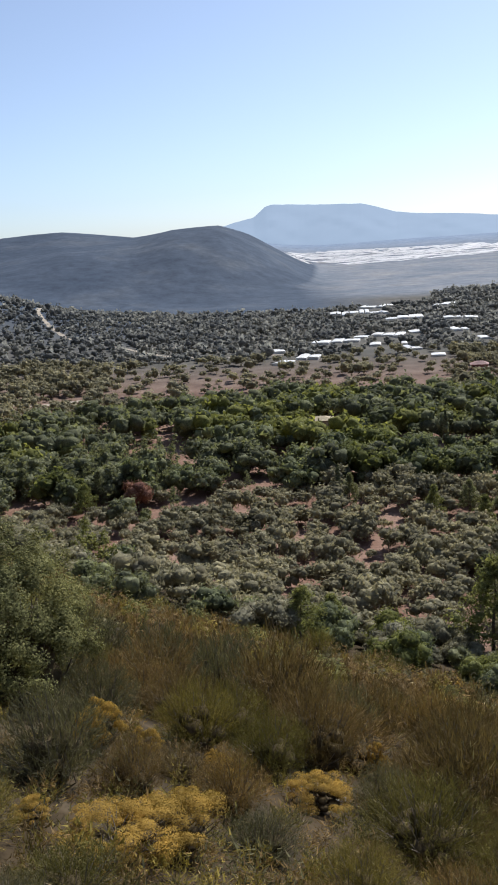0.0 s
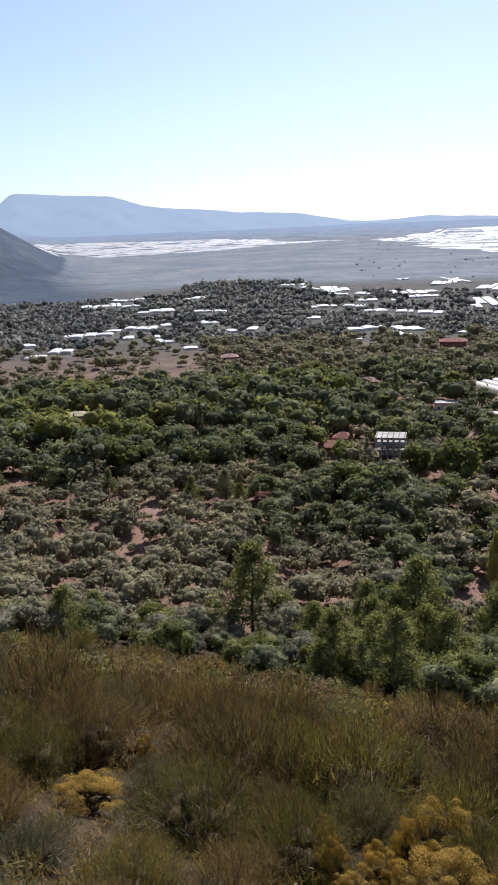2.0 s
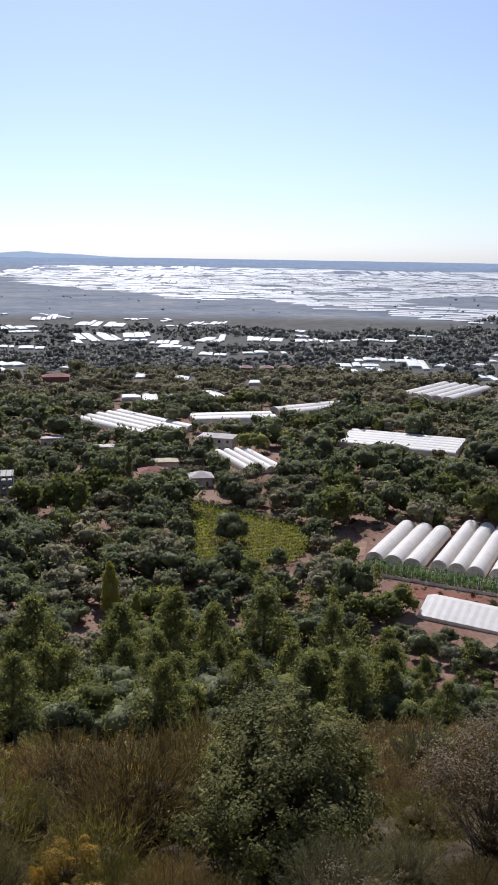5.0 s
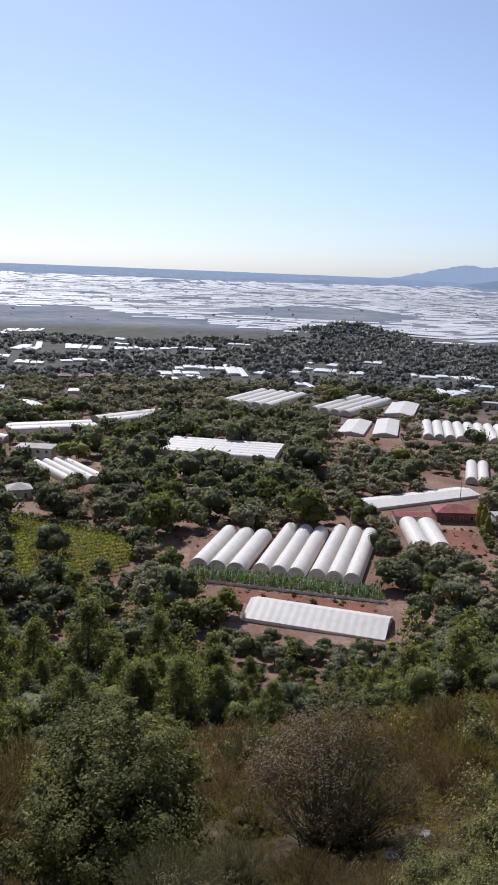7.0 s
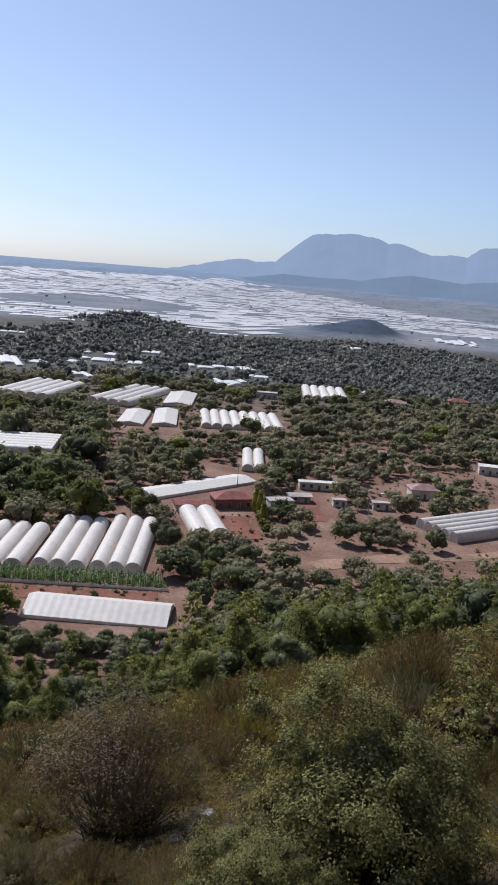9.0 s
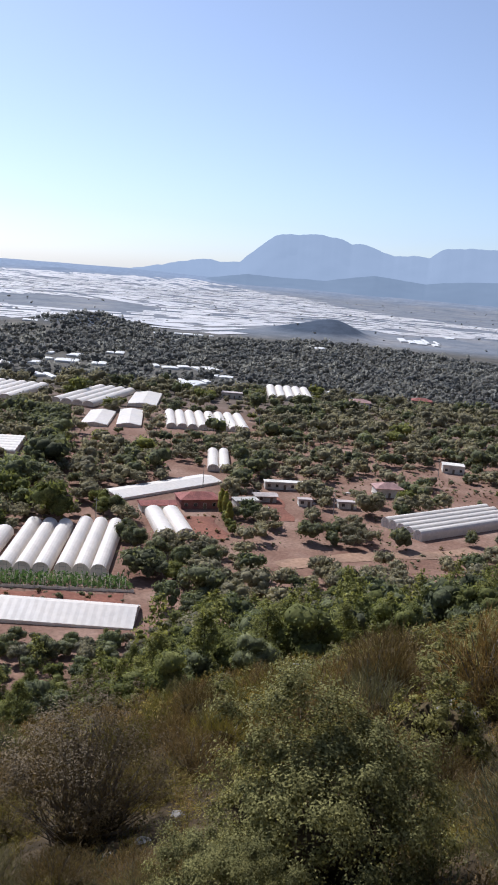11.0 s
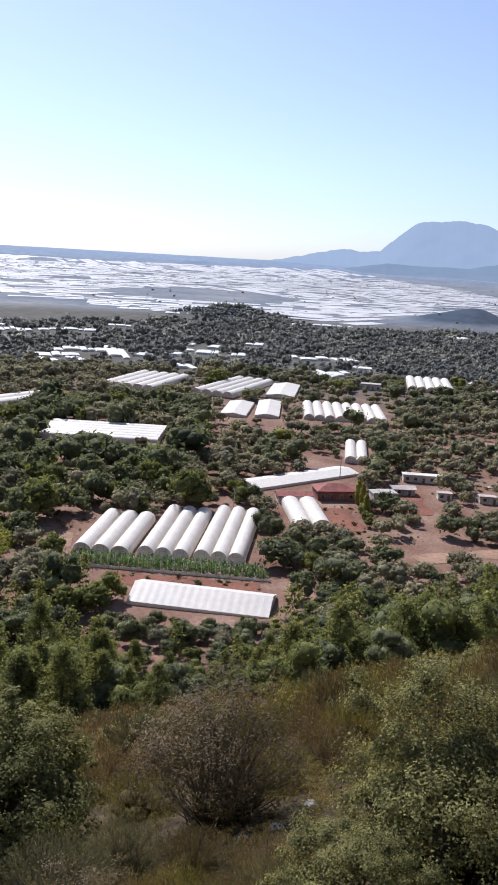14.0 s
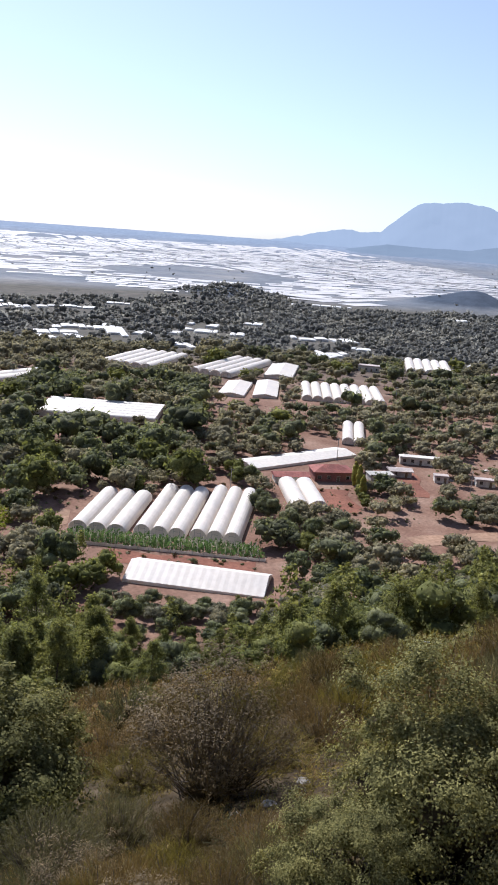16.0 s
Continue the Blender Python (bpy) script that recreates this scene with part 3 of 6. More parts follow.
def end_frame_mesh(width, height, wall):
    bm = bmesh.new()
    for x in (-width * 0.18, width * 0.18):
        box(bm, x - 0.04, x + 0.04, -0.02, 0.05, 0, height * 0.93)
    box(bm, -width * 0.18, width * 0.18, -0.03, 0.04, 2.0, 2.08)
    box(bm, -width * 0.48, width * 0.48, -0.02, 0.05, 0.0, 0.12)
    me = bpy.data.meshes.new("end_frame")
    bm.to_mesh(me)
    bm.free()
    return me


def greenhouse(x, y, turn, n, width, length, height=3.0, wall=0.9, label="row of white plastic-covered tunnel greenhouses", film=None, gable=False, margin=2.0):
    """n tunnels side by side; x, y: the near corner on the left; turn: degrees by which the tunnels' run points clockwise from north."""
    a = radians(turn)
    ax, ac = (math.sin(a), math.cos(a)), (math.cos(a), -math.sin(a))
    cx, cy = x + ax[0] * length / 2 + ac[0] * n * width / 2, y + ax[1] * length / 2 + ac[1] * n * width / 2
    ob = thing("greenhouse", label, "greenhouse", "greenhouses of the valley")
    z = zat(cx, cy)
    ob.matrix_world = pose(x, y, z, 0, 0, -turn)
    film = film or M_FILM
    cm, em, fm = tunnel_mesh(width * 0.985, length, height, wall, gable), end_mesh(width * 0.985, height, wall, gable), end_frame_mesh(width, height, wall)
    cm.materials.append(film), em.materials.append(film), fm.materials.append(M_FRAME)
    for i in range(n):
        c = part("cover", cm, None, ob)
        c.location = (width * (i + 0.5), 0, 0)
        e = part("end_wall", em, None, ob)
        e.location = (width * (i + 0.5), 0.02, 0)
        part("end_frame", fm, None, e)
        e2 = part("end_wall", em, None, ob)
        e2.location = (width * (i + 0.5), length - 0.22, 0)
    clear(cx, cy, n * width / 2 + margin, length / 2 + margin, -turn)
    d = math.hypot(cx, cy)
    step = 0.012 * d + 2 if d < 250 else 0.02 * d + 3
    clear(cx * (1 - step / d), cy * (1 - step / d), n * width / 2 + margin, length / 2 + margin, -turn)
    return ob


def toward(x0, y0, x1, y1):
    return math.degrees(math.atan2(x1 - x0, y1 - y0))


T1 = toward(203, 104, 245, 120)
greenhouse(183.0, 146.4, T1, 3, 5.5, 34, 3.2, 1.0, "row of white tunnel greenhouses beside a maize plot")
greenhouse(191.2, 130.0, T1, 3, 5.0, 42, 3.3, 1.0, "row of white tunnel greenhouses beside a maize plot")
greenhouse(197.6, 115.4, T1, 3, 4.9, 45, 3.4, 1.0, "row of white tunnel greenhouses beside a maize plot")
greenhouse(172.4, 79.1, -18.3, 1, 15, 35, 3.3, 0.9, "single long white film greenhouse on bare red soil", None, True)
greenhouse(241.2, 104, 56, 2, 6.2, 27, 3.2, 0.9, "pair of white tunnel greenhouses by a red-roofed house")
greenhouse(279, 145.4, 115.6, 1, 13.5, 52, 2.1, 1.0, "long low greenhouse with a pale gabled film roof", M_FILM_OLD, True)
greenhouse(336.4, 123.7, 69, 2, 5.0, 36, 3.2, 1.0, "pair of white tunnel greenhouses between olive trees")
greenhouse(417.6, 178.7, 65, 8, 5.7, 46, 3.4, 1.0, "row of eight white tunnel greenhouses")
greenhouse(563.7, 166.2, 71, 5, 6.3, 56, 3.4, 1.0, "row of five white tunnel greenhouses")
greenhouse(394.7, 218.1, 69, 1, 14.5, 43, 2.6, 1.5, "white greenhouse with a gabled film roof", None, True)
greenhouse(404.5, 202.0, 66, 1, 13.5, 49, 2.6, 1.5, "white greenhouse with a gabled film roof", None, True)
greenhouse(467, 226.6, 70, 1, 18, 52, 2.8, 1.6, "white greenhouse with a gabled film roof", None, True)
greenhouse(446, 267, 85, 4, 7, 70, 3.6, 1.2)
greenhouse(297.5, 42.0, 127, 5, 4.0, 54, 3.7, 1.7, "multi-span greenhouse with grey-white film vaults", M_FILM_OLD)
greenhouse(317, 264.4, 155, 6, 5.4, 54, 3.4, 2.2, "wide multi-span greenhouse with a ridged white roof", M_FILM_OLD)
greenhouse(223, 239.2, 19, 4, 4.2, 36, 2.8, 0.9, "four white tunnel greenhouses among trees")
greenhouse(231, 318, -3, 5, 6.6, 58, 3.2, 1.0)
greenhouse(281, 348, 120, 2, 9, 44, 3.4, 1.2)
greenhouse(328, 334, 100, 2, 9, 46, 3.4, 1.2)
greenhouse(427.5, 321.4, 80, 5, 7.2, 60, 3.4, 1.4)



# greenhouses further out: azimuth in degrees, distance, width, depth in metres
WEST = [
    (2.5, 641, 6, 8), (2.7, 585, 15, 8), (4.2, 603, 16, 8), (6.3, 693, 37, 8), (7.2, 941, 40, 29), (8.3, 1008, 19, 8),
    (9.2, 719, 41, 11), (9.2, 941, 17, 21), (9.4, 1010, 14, 27), (9.7, 655, 27, 8), (10.8, 865, 34, 20), (11.5, 731, 8, 8),
    (11.6, 626, 10, 8), (12.9, 596, 9, 8), (13.3, 989, 24, 25), (14.3, 734, 18, 8), (14.4, 844, 29, 8), (15.1, 841, 8, 8),
    (15.9, 683, 9, 8), (17.2, 690, 13, 8), (19.9, 1107, 34, 8), (21.3, 755, 14, 8), (21.5, 1056, 16, 60), (21.9, 852, 24, 8),
]
SOUTH_WEST = [
    (23.0, 1043, 39, 87), (23.5, 853, 27, 14), (23.5, 979, 43, 16), (24.4, 605, 7, 8), (24.9, 660, 28, 15), (25.4, 894, 35, 12),
    (25.5, 806, 24, 8), (26.7, 1201, 15, 8), (27.1, 789, 15, 8), (27.2, 619, 14, 8), (27.6, 656, 19, 21), (27.9, 983, 46, 34),
    (28.4, 927, 32, 8), (28.8, 777, 22, 8), (29.6, 1112, 28, 60), (30.6, 631, 9, 8), (31.2, 1120, 11, 71), (33.0, 840, 47, 63),
    (33.3, 1014, 60, 54), (35.1, 840, 37, 9), (35.3, 588, 16, 8), (35.6, 1117, 29, 18), (35.7, 884, 29, 59), (36.1, 499, 26, 8),
]
SOUTH = [
    (37.5, 820, 30, 24), (37.8, 1092, 23, 24), (38.0, 492, 8, 10), (38.3, 777, 37, 19), (38.5, 1010, 29, 11), (38.6, 574, 13, 17),
    (40.2, 844, 25, 31), (40.2, 1052, 40, 31), (40.9, 513, 13, 8), (41.1, 721, 37, 14), (42.1, 849, 32, 44), (43.5, 561, 7, 8),
    (44.1, 744, 36, 8), (44.3, 849, 33, 30), (46.3, 956, 12, 8), (46.7, 901, 12, 8), (48.0, 852, 53, 21), (49.8, 635, 16, 8),
    (50.4, 673, 32, 9), (51.3, 878, 44, 8), (51.8, 711, 39, 16), (52.4, 648, 22, 8), (54.2, 934, 24, 8), (54.4, 672, 15, 43),
]
EAST = [
    (55.7, 687, 16, 8), (57.9, 700, 11, 8), (58.0, 1112, 31, 8), (59.0, 621, 15, 8), (59.3, 731, 17, 8), (59.9, 775, 29, 8),
    (60.9, 715, 39, 16), (63.2, 811, 18, 8), (66.0, 1087, 12, 8), (67.1, 727, 30, 8), (68.0, 624, 15, 15), (68.3, 1102, 46, 8),
    (68.6, 634, 29, 9), (69.5, 732, 21, 15), (70.5, 680, 18, 8), (76.7, 1045, 20, 8), (77.8, 642, 8, 8), (83.4, 1300, 58, 88),
    (85.2, 1502, 25, 84),
]


def far_house_mesh(width, depth, spans, height, wall):
    """A film roof of several shallow vaults side by side; it runs along y."""
    s = width / spans
    v, prof = [], []
    for i in range(spans):
        for k in range(6 if i == spans - 1 else 5):
            a = math.pi * k / 5
            prof.append((-width / 2 + s * (i + 0.5) - math.cos(a) * s / 2, wall + math.sin(a) * (height - wall)))
    for y in (0, depth):
        v += [(x, y, z) for x, z in prof]
    n = len(prof)
    j = np.arange(n - 1)
    roof = mesh_from("roof", np.array(v), np.stack([j, j + 1, j + n + 1, j + n], -1))
    bm = bmesh.new()
    box(bm, -width / 2 + 0.05, width / 2 - 0.05, 0.05, depth - 0.05, -1.0, wall + 0.02)
    for y in (0.1, depth - 0.1):
        f = [bm.verts.new((x, y, z - 0.05)) for x, z in prof]
        bm.faces.new(f)
    return roof, bm


for zone in (WEST, SOUTH_WEST, SOUTH, EAST):
    for az, r, w, dep in zone:
        dep = min(dep, 60)
        gx, gy = at(az, r)
        turn = rng.uniform(-25, 25) if w < 30 else rng.uniform(-9, 9)
        ob = thing("greenhouse", "low white film greenhouse among trees on the valley floor", "greenhouse", "greenhouses of the valley", "", (gx, gy, zat(gx, gy)), -az + turn)
        wide, deep = max(w, 9) * 1.12, max(dep * 1.35, 22)
        edge = [-wide / 2]
        while edge[-1] < wide / 2 - 5:
            edge.append(min(wide / 2, edge[-1] + rng.uniform(5, 15)))
        for e0, e1 in zip(edge, edge[1:]):
            if e1 - e0 < 3 or len(edge) > 3 and rng.uniform() < 0.12:
                continue
            tall = rng.uniform(1.3, 2.1)
            roof, wall = far_house_mesh(e1 - e0 - rng.uniform(0.3, 1.6), deep * rng.uniform(0.45, 1.1), max(1, int((e1 - e0) / 8)), tall, tall - 0.45)
            shift = rng.uniform(-0.3, 0.3) * deep
            for ob2 in (part("roof", roof, M_FILM_BRIGHT, ob), part("wall", wall, M_FILM_BRIGHT, ob)):
                ob2.location = ((e0 + e1) / 2, shift, 0)
        front = 0.036 * r
        clear(gx + math.sin(radians(az)) * (dep / 2 - front / 2), gy + math.cos(radians(az)) * (dep / 2 - front / 2), max(w, 9) * 0.56 + 1, max(dep * 1.3, 19) / 2 + 3 + front / 2, -az + turn)


# ---- the far plain of greenhouses ----
def far_plain():
    g = np.random.default_rng(5)
    bm_v, tv = [], []
    base = np.array([(-1, -1, 0), (1, -1, 0), (1, 1, 0), (-1, 1, 0), (-1, -1, 1), (1, -1, 1), (1, 1, 1), (-1, 1, 1)], float)
    faces = np.array([(4, 5, 6, 7), (0, 1, 5, 4), (1, 2, 6, 5), (2, 3, 7, 6), (3, 0, 4, 7)])
    low = lambda a: np.interp(a, [4, 8, 14, 21, 25, 29, 39, 46, 54, 61, 69, 74, 78, 82, 88], [-1.45, -2.0, -1.8, -1.42, -1.38, -2.0, -2.95, -3.1, -3.95, -4.0, -4.25, -4.0, -3.0, -3.3, -3.0])
    top = lambda a: np.interp(a, [4, 15, 18, 20, 26, 30, 40, 53, 65, 68, 75, 81, 88], [-1.0, -1.1, -1.2, -1.42, -1.42, -0.92, -0.88, -0.98, -0.85, -0.75, -1.45, -2.1, -2.3])
    cell, tilt = 330.0, radians(18)
    for ci in range(-16, 17):
        for cj in range(-16, 17):
            qx, qy = (ci + g.uniform(-0.12, 0.12)) * cell, (cj + g.uniform(-0.12, 0.12)) * cell
            cx, cy = qx * math.cos(tilt) - qy * math.sin(tilt), qx * math.sin(tilt) + qy * math.cos(tilt)
            if not 900 < math.hypot(cx, cy) < 5000 or cx < 0 and cy < 0:
                continue
            turn = radians(float(g.choice([38, 42, -50, 60, 20])))
            ux, uy = math.cos(turn), -math.sin(turn)
            lane = -cell * 0.52
            while lane < cell * 0.52:
                deep = g.uniform(20, 38)
                s = -cell * g.uniform(0.45, 0.55)
                while s < cell * 0.5:
                    long = g.uniform(28, 95)
                    mid = s + long / 2
                    x, y = cx + ux * mid - uy * lane, cy + uy * mid + ux * lane
                    s += long + g.choice([2, 6, 16, 45], p=[0.4, 0.27, 0.2, 0.13])
                    r, az = math.hypot(x, y), math.degrees(math.atan2(x, y))
                    if not (3.6 < az < 92 and 1150 < r < 4760):
                        continue
                    el = math.degrees(math.atan2(float(land(x, y)) - EYE, r))
                    if hump(x, y, 77.6, 1330, 21, 42, 85) + hump(x, y, 75.2, 1330, 11, 55, 85) > 1.2:
                        continue
                    jag = 0.10 * wob(np.array(x), np.array(y), 260, 1.1)
                    if not low(az) + jag < el < top(az) + 0.02:
                        continue
                    if wob(np.array(x), np.array(y), 900, 3.3) > 0.42 and el < -2.0 or g.uniform() < (0.15 if az > 22 else 0.02):
                        continue
                    b = base * [long / 2, deep / 2 * g.uniform(0.8, 0.96), g.uniform(0.08, 0.2)]
                    px, py = x + ux * b[:, 0] - uy * b[:, 1], y + uy * b[:, 0] + ux * b[:, 1]
                    bm_v.append(np.stack([px, py, b[:, 2] + land(px, py) + 0.35], -1))
                lane += deep + g.choice([1.5, 5, 14], p=[0.6, 0.28, 0.12])
    v = np.concatenate(bm_v)
    q = (faces[None] + (np.arange(len(bm_v)) * 8)[:, None, None]).reshape(-1, 4)
    return v, q


v, q = far_plain()
ob = tagged(new("greenhouse_field", mesh_from("greenhouse_field", v, q)), "endless pale film greenhouses covering the far plain", "greenhouses", kind="stuff")
ob.data.materials.append(M_FILM_FAR)


# ---- houses ----
def hip_roof(bm, w, d, z, rise, over, hip=True):
    w, d = w / 2 + over, d / 2 + over
    k = min(w, d) if hip else 0.0
    e = [bm.verts.new(p) for p in ((-w, -d, z), (w, -d, z), (w, d, z), (-w, d, z))]
    rl = max(w - k, 0.01)
    a, b = bm.verts.new((-rl, 0, z + rise)), bm.verts.new((rl, 0, z + rise))
    u = [bm.verts.new((p.co.x, p.co.y, z - 0.18)) for p in e]
    bm.faces.new((e[0], e[1], b, a)), bm.faces.new((e[2], e[3], a, b)), bm.faces.new((e[1], e[2], b)), bm.faces.new((e[3], e[0], a))
    for i in range(4):
        j = (i + 1) % 4
        bm.faces.new((u[i], u[j], e[j], e[i]))
    bm.faces.new(u[::-1])


def house(x, y, turn, w, d, h, wall, roof, label, rise=1.8, hip=True, flat=False):
    """turn: degrees; the long front faces -y of the house."""
    ob = thing("house", label, "house", "houses of the valley", "", (x, y, zat(x, y)), turn)
    bm = bmesh.new()
    box(bm, -w / 2, w / 2, -d / 2, d / 2, -0.6, h)
    part("wall", bm, wall, ob)
    bm = bmesh.new()
    if flat:
        box(bm, -w / 2 - 0.3, w / 2 + 0.3, -d / 2 - 0.3, d / 2 + 0.3, h, h + 0.25)
        box(bm, -w / 2 - 0.3, w / 2 + 0.3, -d / 2 - 0.3, -d / 2 - 0.1, h + 0.25, h + 0.6)
    else:
        hip_roof(bm, w, d, h + 0.15, rise, 0.6, hip)
    part("roof", bm, roof, ob)
    storeys = max(1, int(h / 2.9))
    n = max(2, int(w / 3.2))
    for s in range(storeys):
        for i in range(n):
            cx = -w / 2 + w * (i + 0.5) / n
            for side in (-1, 1):
                door = s == 0 and i == n // 2 and side == -1
                z0, z1, ww = (0.0, 2.05, 1.0) if door else (s * 2.9 + 0.95, s * 2.9 + 2.15, 1.2)
                bm = bmesh.new()
                f = side * (d / 2 + 0.03)
                box(bm, cx - ww / 2, cx + ww / 2, min(f, f - side * 0.05), max(f, f - side * 0.05), z0, z1)
                win = part("door" if door else "window", bm, M_WOOD if door else M_GLASS, ob)
                bm = bmesh.new()
                for a, b2, c, e in ((-ww / 2 - 0.08, -ww / 2, z0, z1), (ww / 2, ww / 2 + 0.08, z0, z1), (-ww / 2 - 0.08, ww / 2 + 0.08, z1, z1 + 0.08)):
                    box(bm, cx + a, cx + b2, min(f, f + side * 0.05), max(f, f + side * 0.05), c, e)
                part("frame", bm, M_PLASTER, win)
    clear(x, y, max(w, d) / 2 + 3, max(w, d) / 2 + 3, turn)
    far = math.hypot(x, y)
    step = 0.02 * far
    clear(x * (1 - step / far), y * (1 - step / far), w / 2 + 2, step, turn)
    return ob


def unfinished_building(x, y, turn):
    ob = thing("unfinished_building", "unfinished concrete frame building with bare columns among trees", "building", "", "", (x, y, zat(x, y)), turn)
    for s in range(4):
        bm = bmesh.new()
        box(bm, -5.4, 5.4, -4.4, 4.4, s * 3.0 - 0.05 if s else -0.5, s * 3.0 + 0.12)
        part("slab", bm, M_CONCRETE, ob)
        if s < 3:
            for cx in (-5.2, -3.1, -1.0, 1.0, 3.1, 5.2):
                for cy in (-4.2, 0, 4.2):
                    bm = bmesh.new()
                    box(bm, cx - 0.2, cx + 0.2, cy - 0.2, cy + 0.2, s * 3.0 + 0.15, s * 3.0 + 2.9)
                    part("column", bm, M_CONCRETE, ob)
    bm = bmesh.new()
    box(bm, -5.1, 5.1, 3.9, 4.1, 0.15, 2.8)
    box(bm, -5.1, -4.9, -4, 4, 0.15, 2.8)
    part("wall", bm, M_CONCRETE, ob)
    for i in range(6):
        bm = bmesh.new()
        box(bm, -5.2 + i * 2.0, -4.9 + i * 2.0, -4.4, 4.4, 9.13, 9.27)
        part("timber", bm, M_WOOD, ob, "weathered formwork timber on the roof slab")
    clear(x, y, 9, 9, turn)
    clear(x * 0.96, y * 0.96, 8, 10, turn)


house(284, 107.6, -53, 14, 9, 3.4, M_PINK, M_TILE, "pink farmhouse with a dark red hipped tile roof")
house(270.5, 117.5, -53, 12, 6, 2.5, M_PLASTER, M_TILE, "low outbuilding with a red tin roof beside greenhouses", 0.9, False)
house(294, 92, -53, 9, 6, 2.4, M_CONCRETE, M_CONCRETE, "grey shed with a flat roof beside a farmyard", flat=True)
house(244.5, 281.7, -56, 15, 9, 5.9, M_PLASTER, M_PALE_ROOF, "two-storey pale house with a low grey-pink roof", 1.2)
house(188, 253.5, -33, 10.5, 8, 4.4, M_PINK, M_TILE, "house with a red tile roof among orchard trees")
house(200, 240, -33, 8, 7, 3.4, M_PLASTER, M_PALE_ROOF, "small house with a faded pinkish roof among trees")
house(117.4, 285.6, -30, 10, 8, 3.6, M_PINK, M_TILE, "red-roofed house half hidden by trees")
house(126, 296, -30, 7, 6, 3.4, M_PINK, M_TILE, "red-roofed house half hidden by trees")
house(203, 266.5, -33, 11, 8, 3.6, M_PLASTER, M_STRAW, "low house with a straw-coloured flat roof", flat=True)
house(199, 304.4, -34, 10, 7, 3.4, M_PLASTER, M_PALE_ROOF, "pale low house with a flat roof among trees", flat=True)
house(192, 333, -30, 11, 7, 3.4, M_PLASTER, M_PALE_ROOF, "pale low house with a flat roof among trees", flat=True)
house(-78, 433, 10, 13, 9, 3.6, M_PLASTER, M_TILE, "house with an orange-red tile roof behind trees", 2.4)
house(34, 384, -5, 10, 8, 3.4, M_STRAW, M_STRAW, "stone house with a weathered straw-coloured roof", 1.4)
house(20, 374, -5, 3.5, 3.5, 5.0, M_STRAW, M_STRAW, "narrow stone outbuilding among trees", flat=True)
house(343, 47.3, -66, 11, 8, 3.6, M_PLASTER, M_PINK_ROOF, "white house with a faded pink roof")
house(408, 26.7, -80, 10, 8, 3.4, M_PLASTER, M_PLASTER, "white flat-roofed house among olive trees", flat=True)
house(328, 87, -66, 16, 5, 2.6, M_PLASTER, M_PLASTER, "long low white shed with a flat roof", flat=True)
house(305, 88, -60, 8, 5, 2.4, M_CONCRETE, M_PALE_ROOF, "small grey shed with a sheet roof in a farmyard", 0.7, False)
house(308, 73, -66, 5, 4, 2.3, M_PLASTER, M_PALE_ROOF, "small pale shed beside a farmyard", flat=True)
house(314, 58, -66, 7, 4, 2.3, M_PLASTER, M_PALE_ROOF, "small pale shed between olive trees", flat=True)
house(291, 499, -30, 17, 9, 4.0, M_PINK, M_TILE, "long house with a red roof across the valley")
for hx, hy in ((428, 462), (440, 452), (452, 444)):
    house(hx, hy, -44, 9, 7, 3.4, M_PINK, M_PINK_ROOF, "pinkish house across the valley")
house(185.5, 401.5, -25, 9, 7, 3.0, M_PINK, M_PINK_ROOF, "small red-brown house across the valley")
house(143.5, 518, -15, 10, 7, 3.0, M_PINK, M_PINK_ROOF, "small red-brown house across the valley")
house(552, 189, -70, 14, 9, 3.4, M_PLASTER, M_PALE_ROOF, "pale house behind tunnel greenhouses", flat=True)
house(627, 69, -80, 14, 9, 3.6, M_STRAW, M_TILE, "house with a rust-coloured roof among trees")
house(583, 106, -78, 14, 9, 3.4, M_PLASTER, M_PINK_ROOF, "pale house among trees")
house(66, 333, -10, 8, 6, 3.0, M_PLASTER, M_PALE_ROOF, "small pale house hidden among trees", flat=True)
house(131, 227, -30, 5, 4, 2.4, M_PLASTER, M_PALE_ROOF, "small white shed among trees", flat=True)
unfinished_building(133.5, 270.5, -30)


def covered_pile(x, y, size, label, mat):
    """A heap under a sheet, held down along its hem."""
    ob = thing("covered_pile", label, "pile", "piles in farmyards", "", (x, y, zat(x, y)), rng.uniform(0, 360))
    bm = bmesh.new()
    bmesh.ops.create_icosphere(bm, subdivisions=2, radius=1.0)
    for q in bm.verts:
        k = 1 + 0.3 * noise.noise(q.co * 1.6 + Vector((x, y, 0)))
        q.co = Vector((q.co.x * size * 0.9 * k, q.co.y * size * 0.6 * k, max(q.co.z, -0.1) * size * 0.5 * k))
    part("sheet", bm, mat, ob)
    bm = bmesh.new()
    for i in range(7):
        a = i * 0.9
        px, py = math.cos(a) * size * 0.95, math.sin(a) * size * 0.65
        box(bm, px - 0.15, px + 0.15, py - 0.1, py + 0.1, -0.1, 0.18)
    part("weight", bm, M_ROCK, ob, "stones along the hem")
    clear(x, y, size + 1, size + 1)


